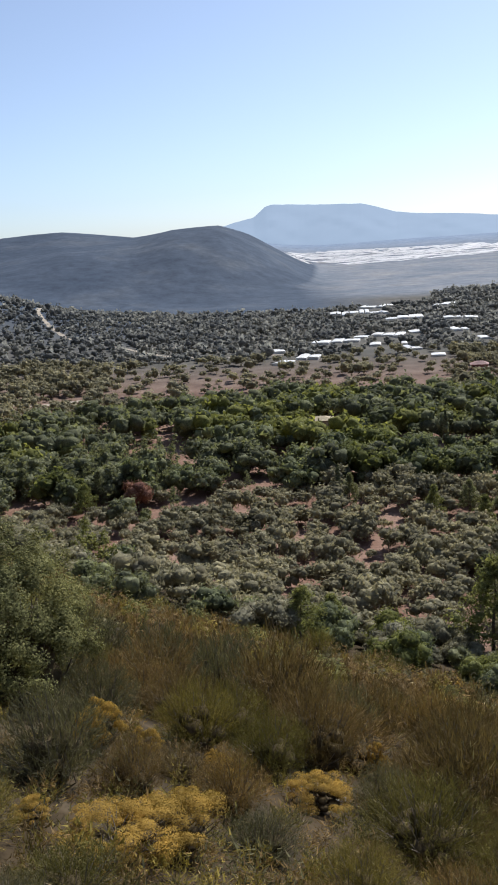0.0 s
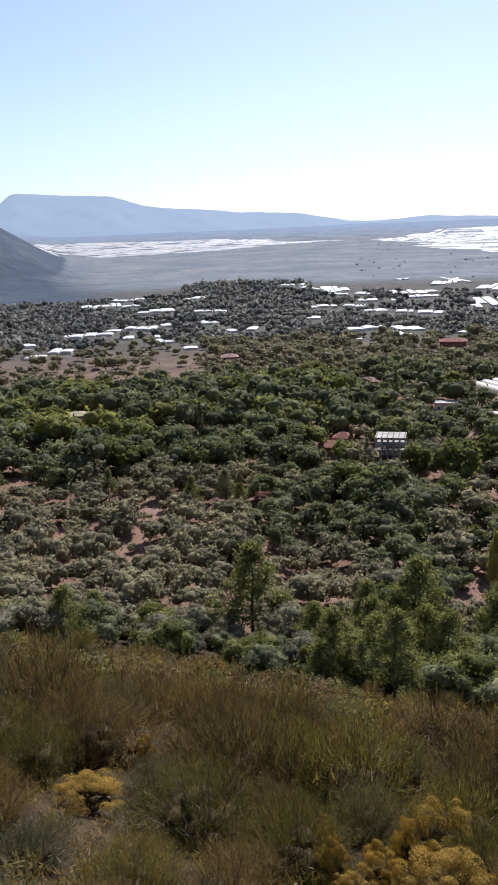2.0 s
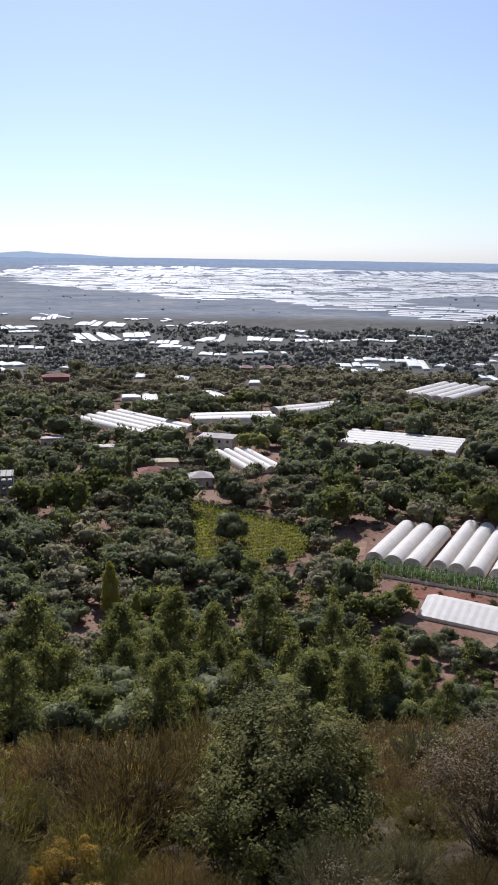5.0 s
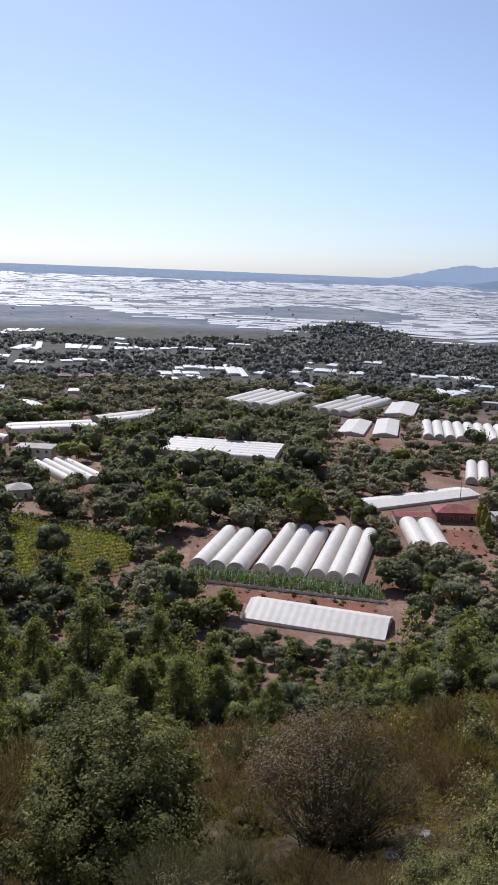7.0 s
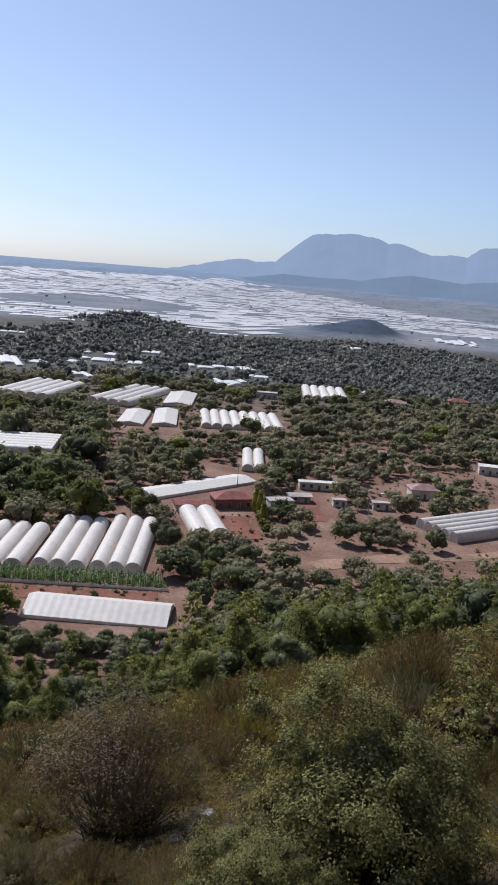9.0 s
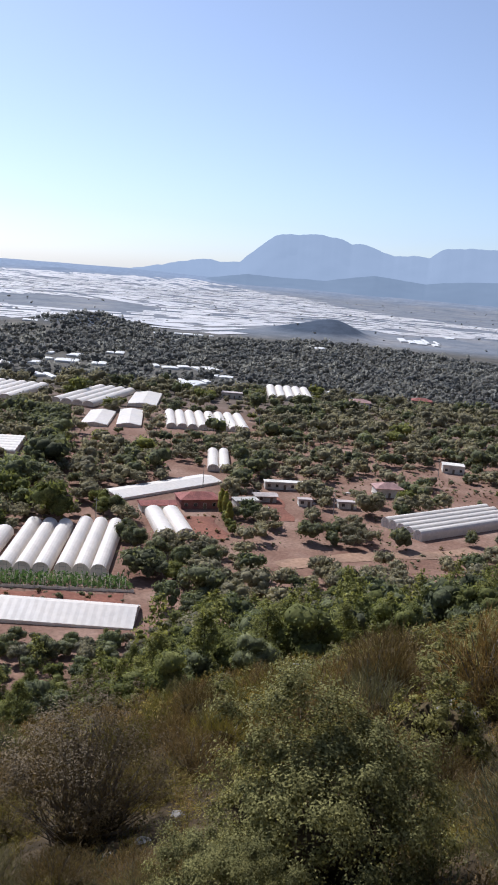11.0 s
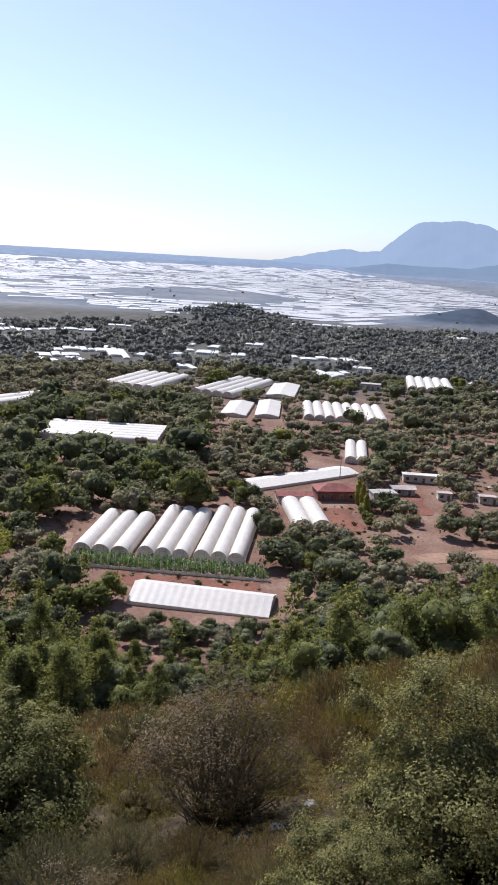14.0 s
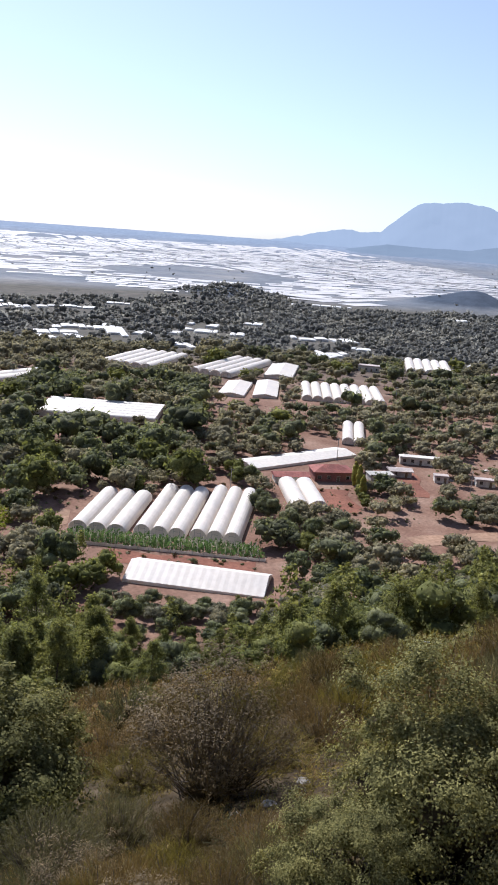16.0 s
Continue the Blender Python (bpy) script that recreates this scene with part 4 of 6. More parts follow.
for px, py, ps in ((286, 94, 1.6), (292, 90, 1.9), (290, 86.6, 1.5), (296, 84, 1.2), (300, 95, 1.4), (336, 62, 1.5), (312, 70, 1.3), (18, 386, 1.8), (44, 378, 1.6), (98, 345, 2.0), (107, 338, 1.6), (112, 330, 1.8), (55, 360, 1.6), (-55, 430, 1.8),
                   (150, 300, 1.8), (160, 285, 1.5), (140, 250, 1.4), (170, 310, 2.0), (182, 290, 1.6), (128, 232, 1.3), (155, 240, 1.3), (210, 320, 1.8), (175, 275, 1.5)):
    covered_pile(px, py, ps, "low heap under pale sheeting beside a farmyard", M_FILM if ps > 1.4 else M_PALE_ROOF)


BUILT = len(CLEAR)


# ---- fields, rows and tracks ----
def ribbon(name, pts, width, mat, label):
    """A worn track laid over the ground."""
    pts = [Vector((*p, 0)) for p in pts]
    dense = []
    for a, b in zip(pts, pts[1:]):
        k = max(2, int((b - a).length / 5))
        dense += [a.lerp(b, i / k) for i in range(k)]
    dense.append(pts[-1])
    v = []
    for i, p in enumerate(dense):
        t = (dense[min(i + 1, len(dense) - 1)] - dense[max(i - 1, 0)]).normalized()
        s = Vector((-t.y, t.x, 0)) * width / 2 * (1 + 0.25 * math.sin(i * 1.7))
        for q in (p - s, p, p + s):
            v.append((q.x, q.y, zat(q.x, q.y) + 0.12))
        clear(p.x, p.y, width / 2 + 1.8, width / 2 + 1.8)
    n = len(dense)
    f = [(3 * i + k, 3 * i + k + 1, 3 * i + k + 4, 3 * i + k + 3) for i in range(n - 1) for k in (0, 1)]
    ob = tagged(new(name, mesh_from(name, np.array(v), np.array(f))), label, "road", kind="structure")
    ob.data.materials.append(mat)


ribbon("road", [at(-12.3, 1010), at(-12.9, 960), at(-13.1, 900), at(-12.9, 850), at(-12.4, 800), at(-11.5, 750), at(-8.1, 709), at(-5.5, 666), at(-1, 640), at(3, 640)], 5, M_TRACK, "pale dirt road that climbs a wooded hillside")
ribbon("track_west", [at(-19, 530), at(-16.2, 512), at(-14, 493), at(-11, 497), at(-4, 470), at(0.5, 458), at(2.5, 463)], 5, M_TRACK, "pale dirt track along the orchards")
ribbon("track_south", [at(7.8, 460), at(11.5, 467), at(13.4, 490), at(16.2, 505), at(19, 515)], 5, M_TRACK, "pale dirt track along the orchards")
ribbon("track_vineyard", [(118, 160), (138, 156), (156, 151), (170, 153), (186, 152), (196, 158)], 4, M_SOIL, "reddish dirt track below a vineyard")
ribbon("track_east", [(236, 62), (250, 50), (262, 36), (272, 20), (284, 8)], 7, M_SOIL, "reddish dirt track between olive trees")

ribbon("field_ploughed", [(249, 88.5), (260, 95), (271, 101.5)], 11, M_PLOUGH, "small plot of ploughed dark red soil")
ribbon("field_dug", [(282.5, 74), (297, 81), (311, 88)], 8, M_PLOUGH, "strip of dug dark red soil beside a farmyard")
ribbon("field_tilled", [(173, 128), (181, 109), (189, 90)], 8, M_PLOUGH, "strip of tilled dark red soil beside maize")

for c in ((181, 105, 32, 8, -63), (199, 161, 15, 6, 10), (256, 42, 28, 8, -62), (250, 72, 10, 4, -50), (310, 84, 7, 4, 0), (380, 178, 22, 9, -30),
          (333, 134, 12, 12, 0), (416, 90, 16, 7, -60), (-20, 218, 4, 12, 0), (-74, 280, 14, 5, -40), (-3, 296, 8, 5, 0), (5, 281, 7, 5, 0), (305, 200, 8, 16, 30)):
    clear(*c, 0.3)
clear(291, 119, 27, 8, -25.6)
clear(264, 97, 10, 6, 30)
clear(288, 95, 7, 5)


g = np.random.default_rng(41)
row_dir = Vector((0.93, -0.36))
across = Vector((0.36, 0.93))
k = 0
for off in np.arange(190, 300, 2.9):
    t = np.arange(0, 160, 0.055)
    px, py = across.x * off + row_dir.x * t, across.y * off + row_dir.y * t
    px, py = px + g.normal(0, 0.26, len(t)), py + g.normal(0, 0.26, len(t))
    ok = inside(VINES, px, py)
    if ok.sum() < 20:
        continue
    px, py = px[ok], py[ok]
    pz = land(px, py) + g.uniform(0.2, 1.5, len(px))
    cx, cy = px.mean(), py.mean()
    cz = zat(cx, cy)
    p = np.stack([px - cx, py - cy, pz - cz], 1)
    lv, lq = leaves(p, g.normal(size=p.shape) + [0, 0, 0.8], g.uniform(0.4, 0.75, len(p)), g, 0.85)
    ob = thing("vine_row", "row of low yellow-green vines in a small vineyard", "vine row", "rows of the vineyard", "", (cx, cy, cz))
    part("foliage", mesh_from("foliage", lv, lq), M_VINE, ob)
    m = max(3, len(p) // 40)
    s = p[:: max(1, len(p) // m)] * [1, 1, 0] + [0, 0, -0.2]
    tagged(part("stem", mesh_from("stem", *stems(s, s + [0, 0, 1.4], np.full(len(s), 0.05), np.full(len(s), 0.04))), M_BARK, ob), kind="stuff")

g = np.random.default_rng(47)
h0, h1 = Vector((181.5, 227.0)), Vector((193.5, 167.0))
t = g.uniform(0, 1, 2600)
cx, cy = (h0.x + h1.x) / 2, (h0.y + h1.y) / 2
p = np.stack([h0.x + (h1.x - h0.x) * t - cx + g.normal(0, 0.5, 2600), h0.y + (h1.y - h0.y) * t - cy + g.normal(0, 0.5, 2600), g.uniform(0.1, 2.4, 2600) * (0.8 + 0.25 * np.sin(t * 57))], 1)
ob = thing("hedge", "dark green hedge along the edge of a vineyard", "hedge", "", "", (cx, cy, zat(cx, cy)))
part("foliage", mesh_from("foliage", *leaves(p, g.normal(size=p.shape) + [0, 0, 0.5], g.uniform(0.4, 0.9, 2600), g, 0.7)), M_DARK, ob)
s = np.stack([(h1.x - h0.x) * (np.arange(30) / 29 - 0.5), (h1.y - h0.y) * (np.arange(30) / 29 - 0.5), np.full(30, -0.3)], 1)
tagged(part("stem", mesh_from("stem", *stems(s, s + [0, 0, 1.8], np.full(30, 0.06), np.full(30, 0.03))), M_BARK, ob), kind="stuff")
clear(cx, cy, 31, 2.5, math.degrees(math.atan2(h1.y - h0.y, h1.x - h0.x)))

# maize on strings in front of the large greenhouses
g = np.random.default_rng(43)
a0, a1, b0, b1 = Vector((181.2, 144.2)), Vector((201.8, 95.0)), Vector((174.5, 141.2)), Vector((195.6, 90.6))
for k in range(6):
    f = (k + 0.5) / 6
    s, e = a0.lerp(b0, f), a1.lerp(b1, f)
    t = np.linspace(0, 1, 300)
    px, py = s.x + (e.x - s.x) * t + g.normal(0, 0.2, 300), s.y + (e.y - s.y) * t + g.normal(0, 0.2, 300)
    pz = g.uniform(0.3, 2.4, 300)
    cx, cy = (s.x + e.x) / 2, (s.y + e.y) / 2
    p = np.stack([px - cx, py - cy, pz], 1)
    lv, lq = leaves(p, g.normal(size=p.shape) * [1, 1, 0.3], g.uniform(0.8, 1.5, 300), g, 0.45)
    ob = thing("maize_row", "row of tall green maize tied to pale strings", "maize", "rows of maize", "", (cx, cy, zat(cx, cy)))
    part("foliage", mesh_from("foliage", lv, lq), M_MAIZE, ob)
    i = np.arange(0, 300, 10)
    st = p[i] * [1, 1, 0] + [0, 0, -0.1]
    tagged(part("string", mesh_from("string", *stems(st, st + np.stack([g.normal(0, 0.25, len(i)), g.normal(0, 0.25, len(i)), np.full(len(i), 3.1)], 1), np.full(len(i), 0.08), np.full(len(i), 0.08))), M_FILM, ob), kind="stuff")
clear(188, 117, 32, 6, -67)
clear(161, 95, 5, 17, 22)
clear(296, 220, 18, 30, -155)


def fence(x0, y0, x1, y1, h, label):
    ob = thing("fence", label, "fence", "", "", (x0, y0, zat(x0, y0)), math.degrees(math.atan2(y1 - y0, x1 - x0)))
    n = math.hypot(x1 - x0, y1 - y0)
    bm = bmesh.new()
    k = int(n / 1.0)
    prev = None
    for i in range(k + 1):
        top = h * (0.8 + 0.25 * math.sin(i * 2.3) * math.sin(i * 0.7))
        a, b, c, d = (bm.verts.new((i * n / k, 0.08 * math.sin(i * 1.3) + o, z)) for o, z in ((0, 0), (0.02, top), (0.3, top * 0.9), (0.4, 0)))
        if prev:
            for m in range(3):
                bm.faces.new((prev[m], (a, b, c, d)[m], (a, b, c, d)[m + 1], prev[m + 1]))
        prev = (a, b, c, d)
    part("sheet", bm, M_FILM, ob)
    for i in range(0, int(n), 3):
        bm = bmesh.new()
        box(bm, i - 0.04, i + 0.04, -0.05, 0.03, -0.2, h * 1.2)
        part("post", bm, M_FRAME, ob)


fence(174.2, 141.5, 195.3, 90.0, 1.1, "low white film windbreak beside a maize plot")
fence(181.8, 145.0, 202.6, 95.8, 1.0, "low white film windbreak beside a maize plot")


def utility_pole(x, y, h):
    ob = thing("utility_pole", "thin grey concrete utility pole with a crossarm", "utility pole", "utility poles", "", (x, y, zat(x, y)), rng.uniform(0, 180))
    bm = bmesh.new()
    bmesh.ops.create_cone(bm, cap_ends=True, segments=8, radius1=0.17, radius2=0.1, depth=h + 0.5, matrix=Matrix.Translation((0, 0, h / 2 - 0.25)))
    part("pole", bm, M_CONCRETE, ob)
    bm = bmesh.new()
    box(bm, -0.9, 0.9, -0.06, 0.06, h - 0.7, h - 0.58)
    arm = part("crossarm", bm, M_CONCRETE, ob)
    for ix in (-0.8, 0.0, 0.8):
        bm = bmesh.new()
        bmesh.ops.create_cone(bm, cap_ends=True, segments=6, radius1=0.07, radius2=0.05, depth=0.25, matrix=Matrix.Translation((ix, 0, h - 0.47)))
        part("insulator", bm, M_GLASS, arm)
    clear(x, y, 2.5, 2.5)


for px, py, ph in ((309, 115, 9.5), (245, 128, 8.5), (451, 137, 9), (457, 96.5, 9), (390, 31.6, 9), (149, 214, 8.5), (300, 60, 8.5)):
    utility_pole(px, py, ph)


# ---- trees over the valley ----
def tree_kind(x, y, g):
    """Which kinds grow where."""
    r, az = np.hypot(x, y), np.degrees(np.arctan2(x, y))
    n = len(x)
    u = np.clip(0.5 + 0.42 * wob(x, y, 38, 11) + g.normal(0, 0.13, n), 0, 0.999)
    kind = np.full(n, "olive", dtype="<U8")
    belt = (r > 285) & (r < 440) & (az < 24)
    for k, a, b in (("dark", 0.0, 0.22), ("fir", 0.22, 0.32), ("dark", 0.32, 0.42), ("green", 0.42, 0.6), ("lime", 0.6, 0.84), ("green", 0.84, 0.95)):
        kind[belt & (u >= a) & (u < b)] = k
    west = (r > 255) & (r < 430) & (az < -5)
    kind[west & (u < 0.45)] = "fir"
    kind[west & (u >= 0.45) & (u < 0.7)] = "dark"
    mid = (az > 16) & (az < 60) & (r > 205) & (r < 480)
    for k, a, b in (("dark", 0.0, 0.36), ("green", 0.36, 0.5), ("lime", 0.72, 0.77), ("green", 0.77, 0.9), ("cypress", 0.6, 0.607)):
        kind[mid & (u >= a) & (u < b)] = k
    toe = ((r < 205) & (az > 24)) | (x * math.sin(DOWNHILL) + y * math.cos(DOWNHILL) < 150)
    for k, a, b in (("dark", 0.0, 0.25), ("green", 0.25, 0.42), ("green", 0.66, 0.76), ("lime", 0.76, 0.84), ("pine", 0.84, 1.0)):
        kind[toe & (az > 20) & (u >= a) & (u < b)] = k
        kind[toe & (az <= 20) & (u < 0.3) & (u >= a * 0.3) & (u < b * 0.3)] = k
    foot = x * math.sin(DOWNHILL) + y * math.cos(DOWNHILL) < 130
    w = g.uniform(0, 1, n)
    for k, a, b in (("green", 0.0, 0.34), ("lime", 0.34, 0.56), ("pine", 0.56, 0.74), ("dark", 0.74, 0.9)):
        kind[foot & (az > 2) & (w >= a) & (w < b)] = k
    light = toe & (az > 34)
    v = g.uniform(0, 1, n)
    for k, a, b in (("pine", 0.0, 0.2), ("lime", 0.2, 0.52), ("green", 0.52, 0.8)):
        kind[light & (v >= a) & (v < b) & (u > 0.25)] = k
    east = (az > 60) & (r > 205) & (r < 700)
    for k, a, b in (("dark", 0.0, 0.28), ("green", 0.74, 0.82), ("lime", 0.82, 0.92)):
        kind[east & (u >= a) & (u < b)] = k
    return kind


def scatter(r0, r1, step, cover, g, jitter=0.58):
    xs = np.arange(-r1 * 0.45, r1, step)
    x, y = np.meshgrid(xs, np.arange(-r1 * 0.2, r1, step))
    x, y = x.ravel() + g.uniform(-jitter, jitter, x.size) * step, y.ravel() + g.uniform(-jitter, jitter, x.size) * step
    r, az = np.hypot(x, y), np.degrees(np.arctan2(x, y))
    u = x * math.sin(DOWNHILL) + y * math.cos(DOWNHILL)
    ok = (r > r0) & (r < r1) & (az > -22) & (az < 97) & (u > 114 - 16 * g.uniform(0, 1, x.size) ** 3) & ~is_clear(x, y)
    ok &= g.uniform(0, 1, x.size) < cover(x, y, r, az)
    return x[ok], y[ok]


def cover_near(x, y, r, az):
    c = np.full(x.shape, 0.93)
    c = np.where((az > 60) & (r > 230) & (r < 560), 0.66 + 0.55 * wob(x, y, 62, 6), c)
    c = np.where((az < 24) & (r > 300) & (r < 440), 0.5, c)
    c = np.where((az >= 24) & (az < 55) & (r > 205) & (r < 480), 0.8, c)
    c = np.where((az < 14) & (az > -9) & (r > 470) & (r < 640), 0.22, c)
    c = np.where((az < 14) & (r > 225) & (r < 300), 0.78 + 0.3 * wob(x, y, 40, 7), c)
    return c


def tree_size(x, y, kind, g):
    """Old and young trees side by side; taller in the green belt, low in front of the single tunnel."""
    k = np.clip(np.exp(g.normal(-0.06, 0.27, len(x))), 0.5, 1.75)
    r, az = np.hypot(x, y), np.degrees(np.arctan2(x, y))
    if kind in ("green", "lime", "dark", "pine"):
        k = np.where((r > 285) & (r < 440) & (az < 24), k * 1.75, k)
        k = np.where((r > 205) & (r < 480) & (az >= 24) & (az < 60), k * 1.3, k)
    if kind in ("pine", "fir"):
        k = np.minimum(k, 1.05)
    if kind == "olive":
        k = k * 1.08
    k = np.minimum(k * 1.2, 2.5)
    toe = (x * math.sin(DOWNHILL) + y * math.cos(DOWNHILL) < 150) & (az > 20)
    k = np.where(toe & (r < 190), k * 1.15, k)
    return np.where((np.abs(az - 60.5) < 6) & (r < 194) & (r > 122), np.minimum(k * 0.8, 0.75), k)


def woods(name, label, x, y, size, n, leaf, g, kinds, mats=None, grade=1):
    """Many trees joined into one mesh of each kind."""
    z = land(x, y)
    for kind in sorted(set(kinds)):
        idx = np.where(kinds == kind)[0]
        pieces = []
        large = kind in ("green", "lime", "dark", "fir", "pine")
        models = [crown_of(kind, 500 + s + len(kind), int(n * 1.3) if large else n, leaf, grade) for s in range(5)]
        pick = g.integers(0, 5, len(idx))
        for s in range(5):
            ii = idx[pick == s]
            if not len(ii):
                continue
            cv, cq = models[s]
            t, k = g.uniform(0, 6.28, len(ii)), size * tree_size(x[ii], y[ii], kind, g)
            c, sn = np.cos(t)[:, None], np.sin(t)[:, None]
            X = (cv[None, :, 0] * c - cv[None, :, 1] * sn) * k[:, None] + x[ii][:, None]
            Y = (cv[None, :, 0] * sn + cv[None, :, 1] * c) * k[:, None] + y[ii][:, None]
            Z = cv[None, :, 2] * k[:, None] * g.uniform(0.85, 1.15, len(ii))[:, None] + z[ii][:, None] - 0.2
            v = np.stack([X, Y, Z], -1).reshape(-1, 3)
            q = (cq[None] + (np.arange(len(ii)) * len(cv))[:, None, None]).reshape(-1, 3)
            pieces.append((v, q))
        v, q = joined(pieces)
        ob = tagged(new(name, mesh_from(name, v, q, None, True)), label, "trees", kind="stuff")
        ob.data.materials.append((mats or LEAF_OF)[kind])


g = np.random.default_rng(11)
# trees that stand out: kind, place, size, form
TOE_TREES = [
    ("poplar", 105.4, 159.4, 1.25, 0), ("poplar", 106.8, 151.0, 0.8, 1), ("pine", 44.6, 152.3, 2.16, 0), ("pine", 64.2, 140.3, 1.55, 1), ("pine", 70.5, 131, 2.09, 2), ("pine", 84, 127, 1.35, 0),
    ("pine", 93.6, 120, 2.03, 1), ("pine", 101, 117, 1.55, 2), ("pine", 111, 113, 2.16, 0), ("pine", 88, 130, 1.82, 2), ("pine", 122, 105, 1.42, 1), ("dark", 98, 121, 1.2, 2),
    ("green", -24, 118, 1.3, 0), ("green", -31, 108, 1.1, 1), ("dark", -20, 128, 1.2, 0),
]
WEST_TREES = [
    ("rust", -38.4, 274, 1.8, 0), ("fir", -52, 283, 1.3, 0), ("fir", -62, 287, 1.2, 1), ("fir", -70, 300, 1.3, 2), ("fir", -46, 292, 1.1, 1), ("fir", -80, 292, 1.3, 0),
    ("fir", 31, 262, 1.1, 0), ("cypress", 28, 268, 1.0, 1), ("pine", 54, 245, 1.0, 1), ("pine", -54.5, 269, 1.25, 2),
]
EAST_TREES = [
    ("dark", 163.7, 182.2, 1.7, 0), ("cypress", 179.4, 359, 1.3, 0), ("fir", 66, 250, 1.1, 2), ("rust", 74.6, 238, 1.0, 1), ("pine", 67, 237, 0.9, 0), ("dark", 137, 183, 1.9, 1),
    ("dark", 141, 189, 1.6, 2), ("dark", 134, 170, 1.7, 0), ("green", 139, 162, 1.4, 1), ("dark", 129, 176, 1.6, 2), ("lime", 146, 154, 1.2, 0), ("olive", 158, 147, 1.1, 1), ("olive", 170, 149, 1.0, 2), ("dark", 146, 216, 1.2, 2), ("lime", 156.4, 217, 0.9, 0), ("olive", 291, 222, 0.9, 1), ("olive", 295.5, 213, 0.8, 2), ("olive", 306, 207, 1.0, 0),
    ("cypress", 76.5, 324, 1.3, 2), ("dark", 64, 394, 1.6, 0), ("dark", 77, 390, 1.6, 1), ("cypress", 120, 275, 1.0, 0),
]
FARM_TREES = [
    ("green", 214, 92, 1.3, 0), ("green", 219, 86, 1.2, 1), ("dark", 224, 96, 1.2, 2), ("lime", 209, 84, 1.0, 0), ("dark", 235, 112, 1.2, 1), ("dark", 229, 106, 1.3, 0),
    ("green", 226, 80, 1.2, 2), ("olive", 236, 84, 1.1, 0), ("poplar", 281, 97, 0.9, 1), ("poplar", 277, 94, 0.8, 2), ("poplar", 268, 89.5, 0.8, 0), ("lime", 255, 131, 1.1, 1),
    ("lime", 262, 136, 1.2, 2), ("green", 258, 126, 1.2, 0), ("olive", 163.5, 76.5, 0.6, 0), ("pine", 160.5, 80.0, 0.5, 1), ("lime", 273, 92, 0.6, 1), ("lime", 269, 90, 0.7, 0), ("lime", 264, 87.5, 0.65, 2), ("lime", 258, 84.5, 0.6, 1),
]
EDGE_TREES = [
    ("olive", 162.4, 72.2, 0.56, 0), ("dark", 161.5, 78.0, 0.68, 1), ("olive", 158.8, 84.2, 0.58, 2), ("green", 157.3, 87.2, 0.70, 0), ("olive", 156.5, 95.2, 0.56, 1), ("dark", 154.8, 98.9, 0.69, 2),
    ("olive", 151.5, 105.2, 0.65, 0), ("dark", 150.3, 109.2, 0.54, 1), ("olive", 158.0, 71.7, 0.80, 2), ("green", 155.7, 77.5, 0.94, 0), ("olive", 154.0, 81.1, 0.83, 1), ("dark", 152.4, 85.7, 0.73, 2),
    ("olive", 151.4, 89.5, 0.86, 0), ("dark", 148.7, 97.2, 0.77, 1), ("olive", 146.8, 101.5, 0.79, 2), ("green", 146.2, 105.9, 0.86, 0), ("olive", 151.3, 68.8, 0.83, 1), ("dark", 150.5, 74.7, 0.85, 2),
    ("olive", 148.8, 78.4, 0.95, 0), ("dark", 147.2, 87.8, 1.02, 1), ("olive", 144.7, 91.6, 0.97, 2), ("green", 143.7, 98.0, 0.99, 0), ("olive", 140.3, 103.2, 0.80, 1),
]
for kind, tx, ty, ts, tv in TOE_TREES + WEST_TREES + EAST_TREES + FARM_TREES + EDGE_TREES:
    tree(kind, tx, ty, ts, tv)
    clear(tx, ty, 3.5, 3.5)
    if kind in ("poplar", "rust"):
        clear(tx * 0.96, ty * 0.96, 3.0, 3.5)
x, y = scatter(100, 620, 6.5, cover_near, g)
x2, y2 = scatter(100, 200, 5.2, lambda x, y, r, az: np.where((az > 20) & (x * math.sin(DOWNHILL) + y * math.cos(DOWNHILL) < 148), 0.6, 0.0), g)
x, y = np.concatenate([x, x2]), np.concatenate([y, y2])
r = np.hypot(x, y)
order = np.argsort(r)
x, y, r = x[order], y[order], r[order]
kinds = tree_kind(x, y, g)
NEAR = 268
for i in range(NEAR):
    tree(kinds[i], float(x[i]), float(y[i]), {"olive": 0.98, "pine": 0.95, "cypress": 0.8}.get(kinds[i], 0.85) * float(tree_size(x[i:i + 1], y[i:i + 1], kinds[i], g)[0]), int(g.integers(0, 3)))
x, y, r, kinds = x[NEAR:], y[NEAR:], r[NEAR:], kinds[NEAR:]
m = r < 330
woods("orchard_trees", "dense olive and orchard trees on red soil", x[m], y[m], 1.0, 340, 0.56, g, kinds[m])
woods("valley_trees", "olive groves and orchard trees across the valley", x[~m], y[~m], 1.0, 80, 0.85, g, kinds[~m], None, 0)
def cover_far(x, y, r, az):
    edge = np.interp(az, [-22, -12, -6, 5, 12, 14, 20.5, 22.5, 24, 48, 56, 58.5, 61.8, 65, 67.5, 73, 75, 81, 85, 97], [1150, 1120, 1090, 1060, 1040, 1230, 1230, 1030, 1020, 960, 1000, 1200, 1260, 1200, 1040, 1060, 1100, 1120, 1120, 1100]) + 60 * wob(x, y, 120, 9)
    return np.where(r < edge, np.where((az > 20) & (az < 60) & (r > 780), 0.6, 0.93), 0.0)


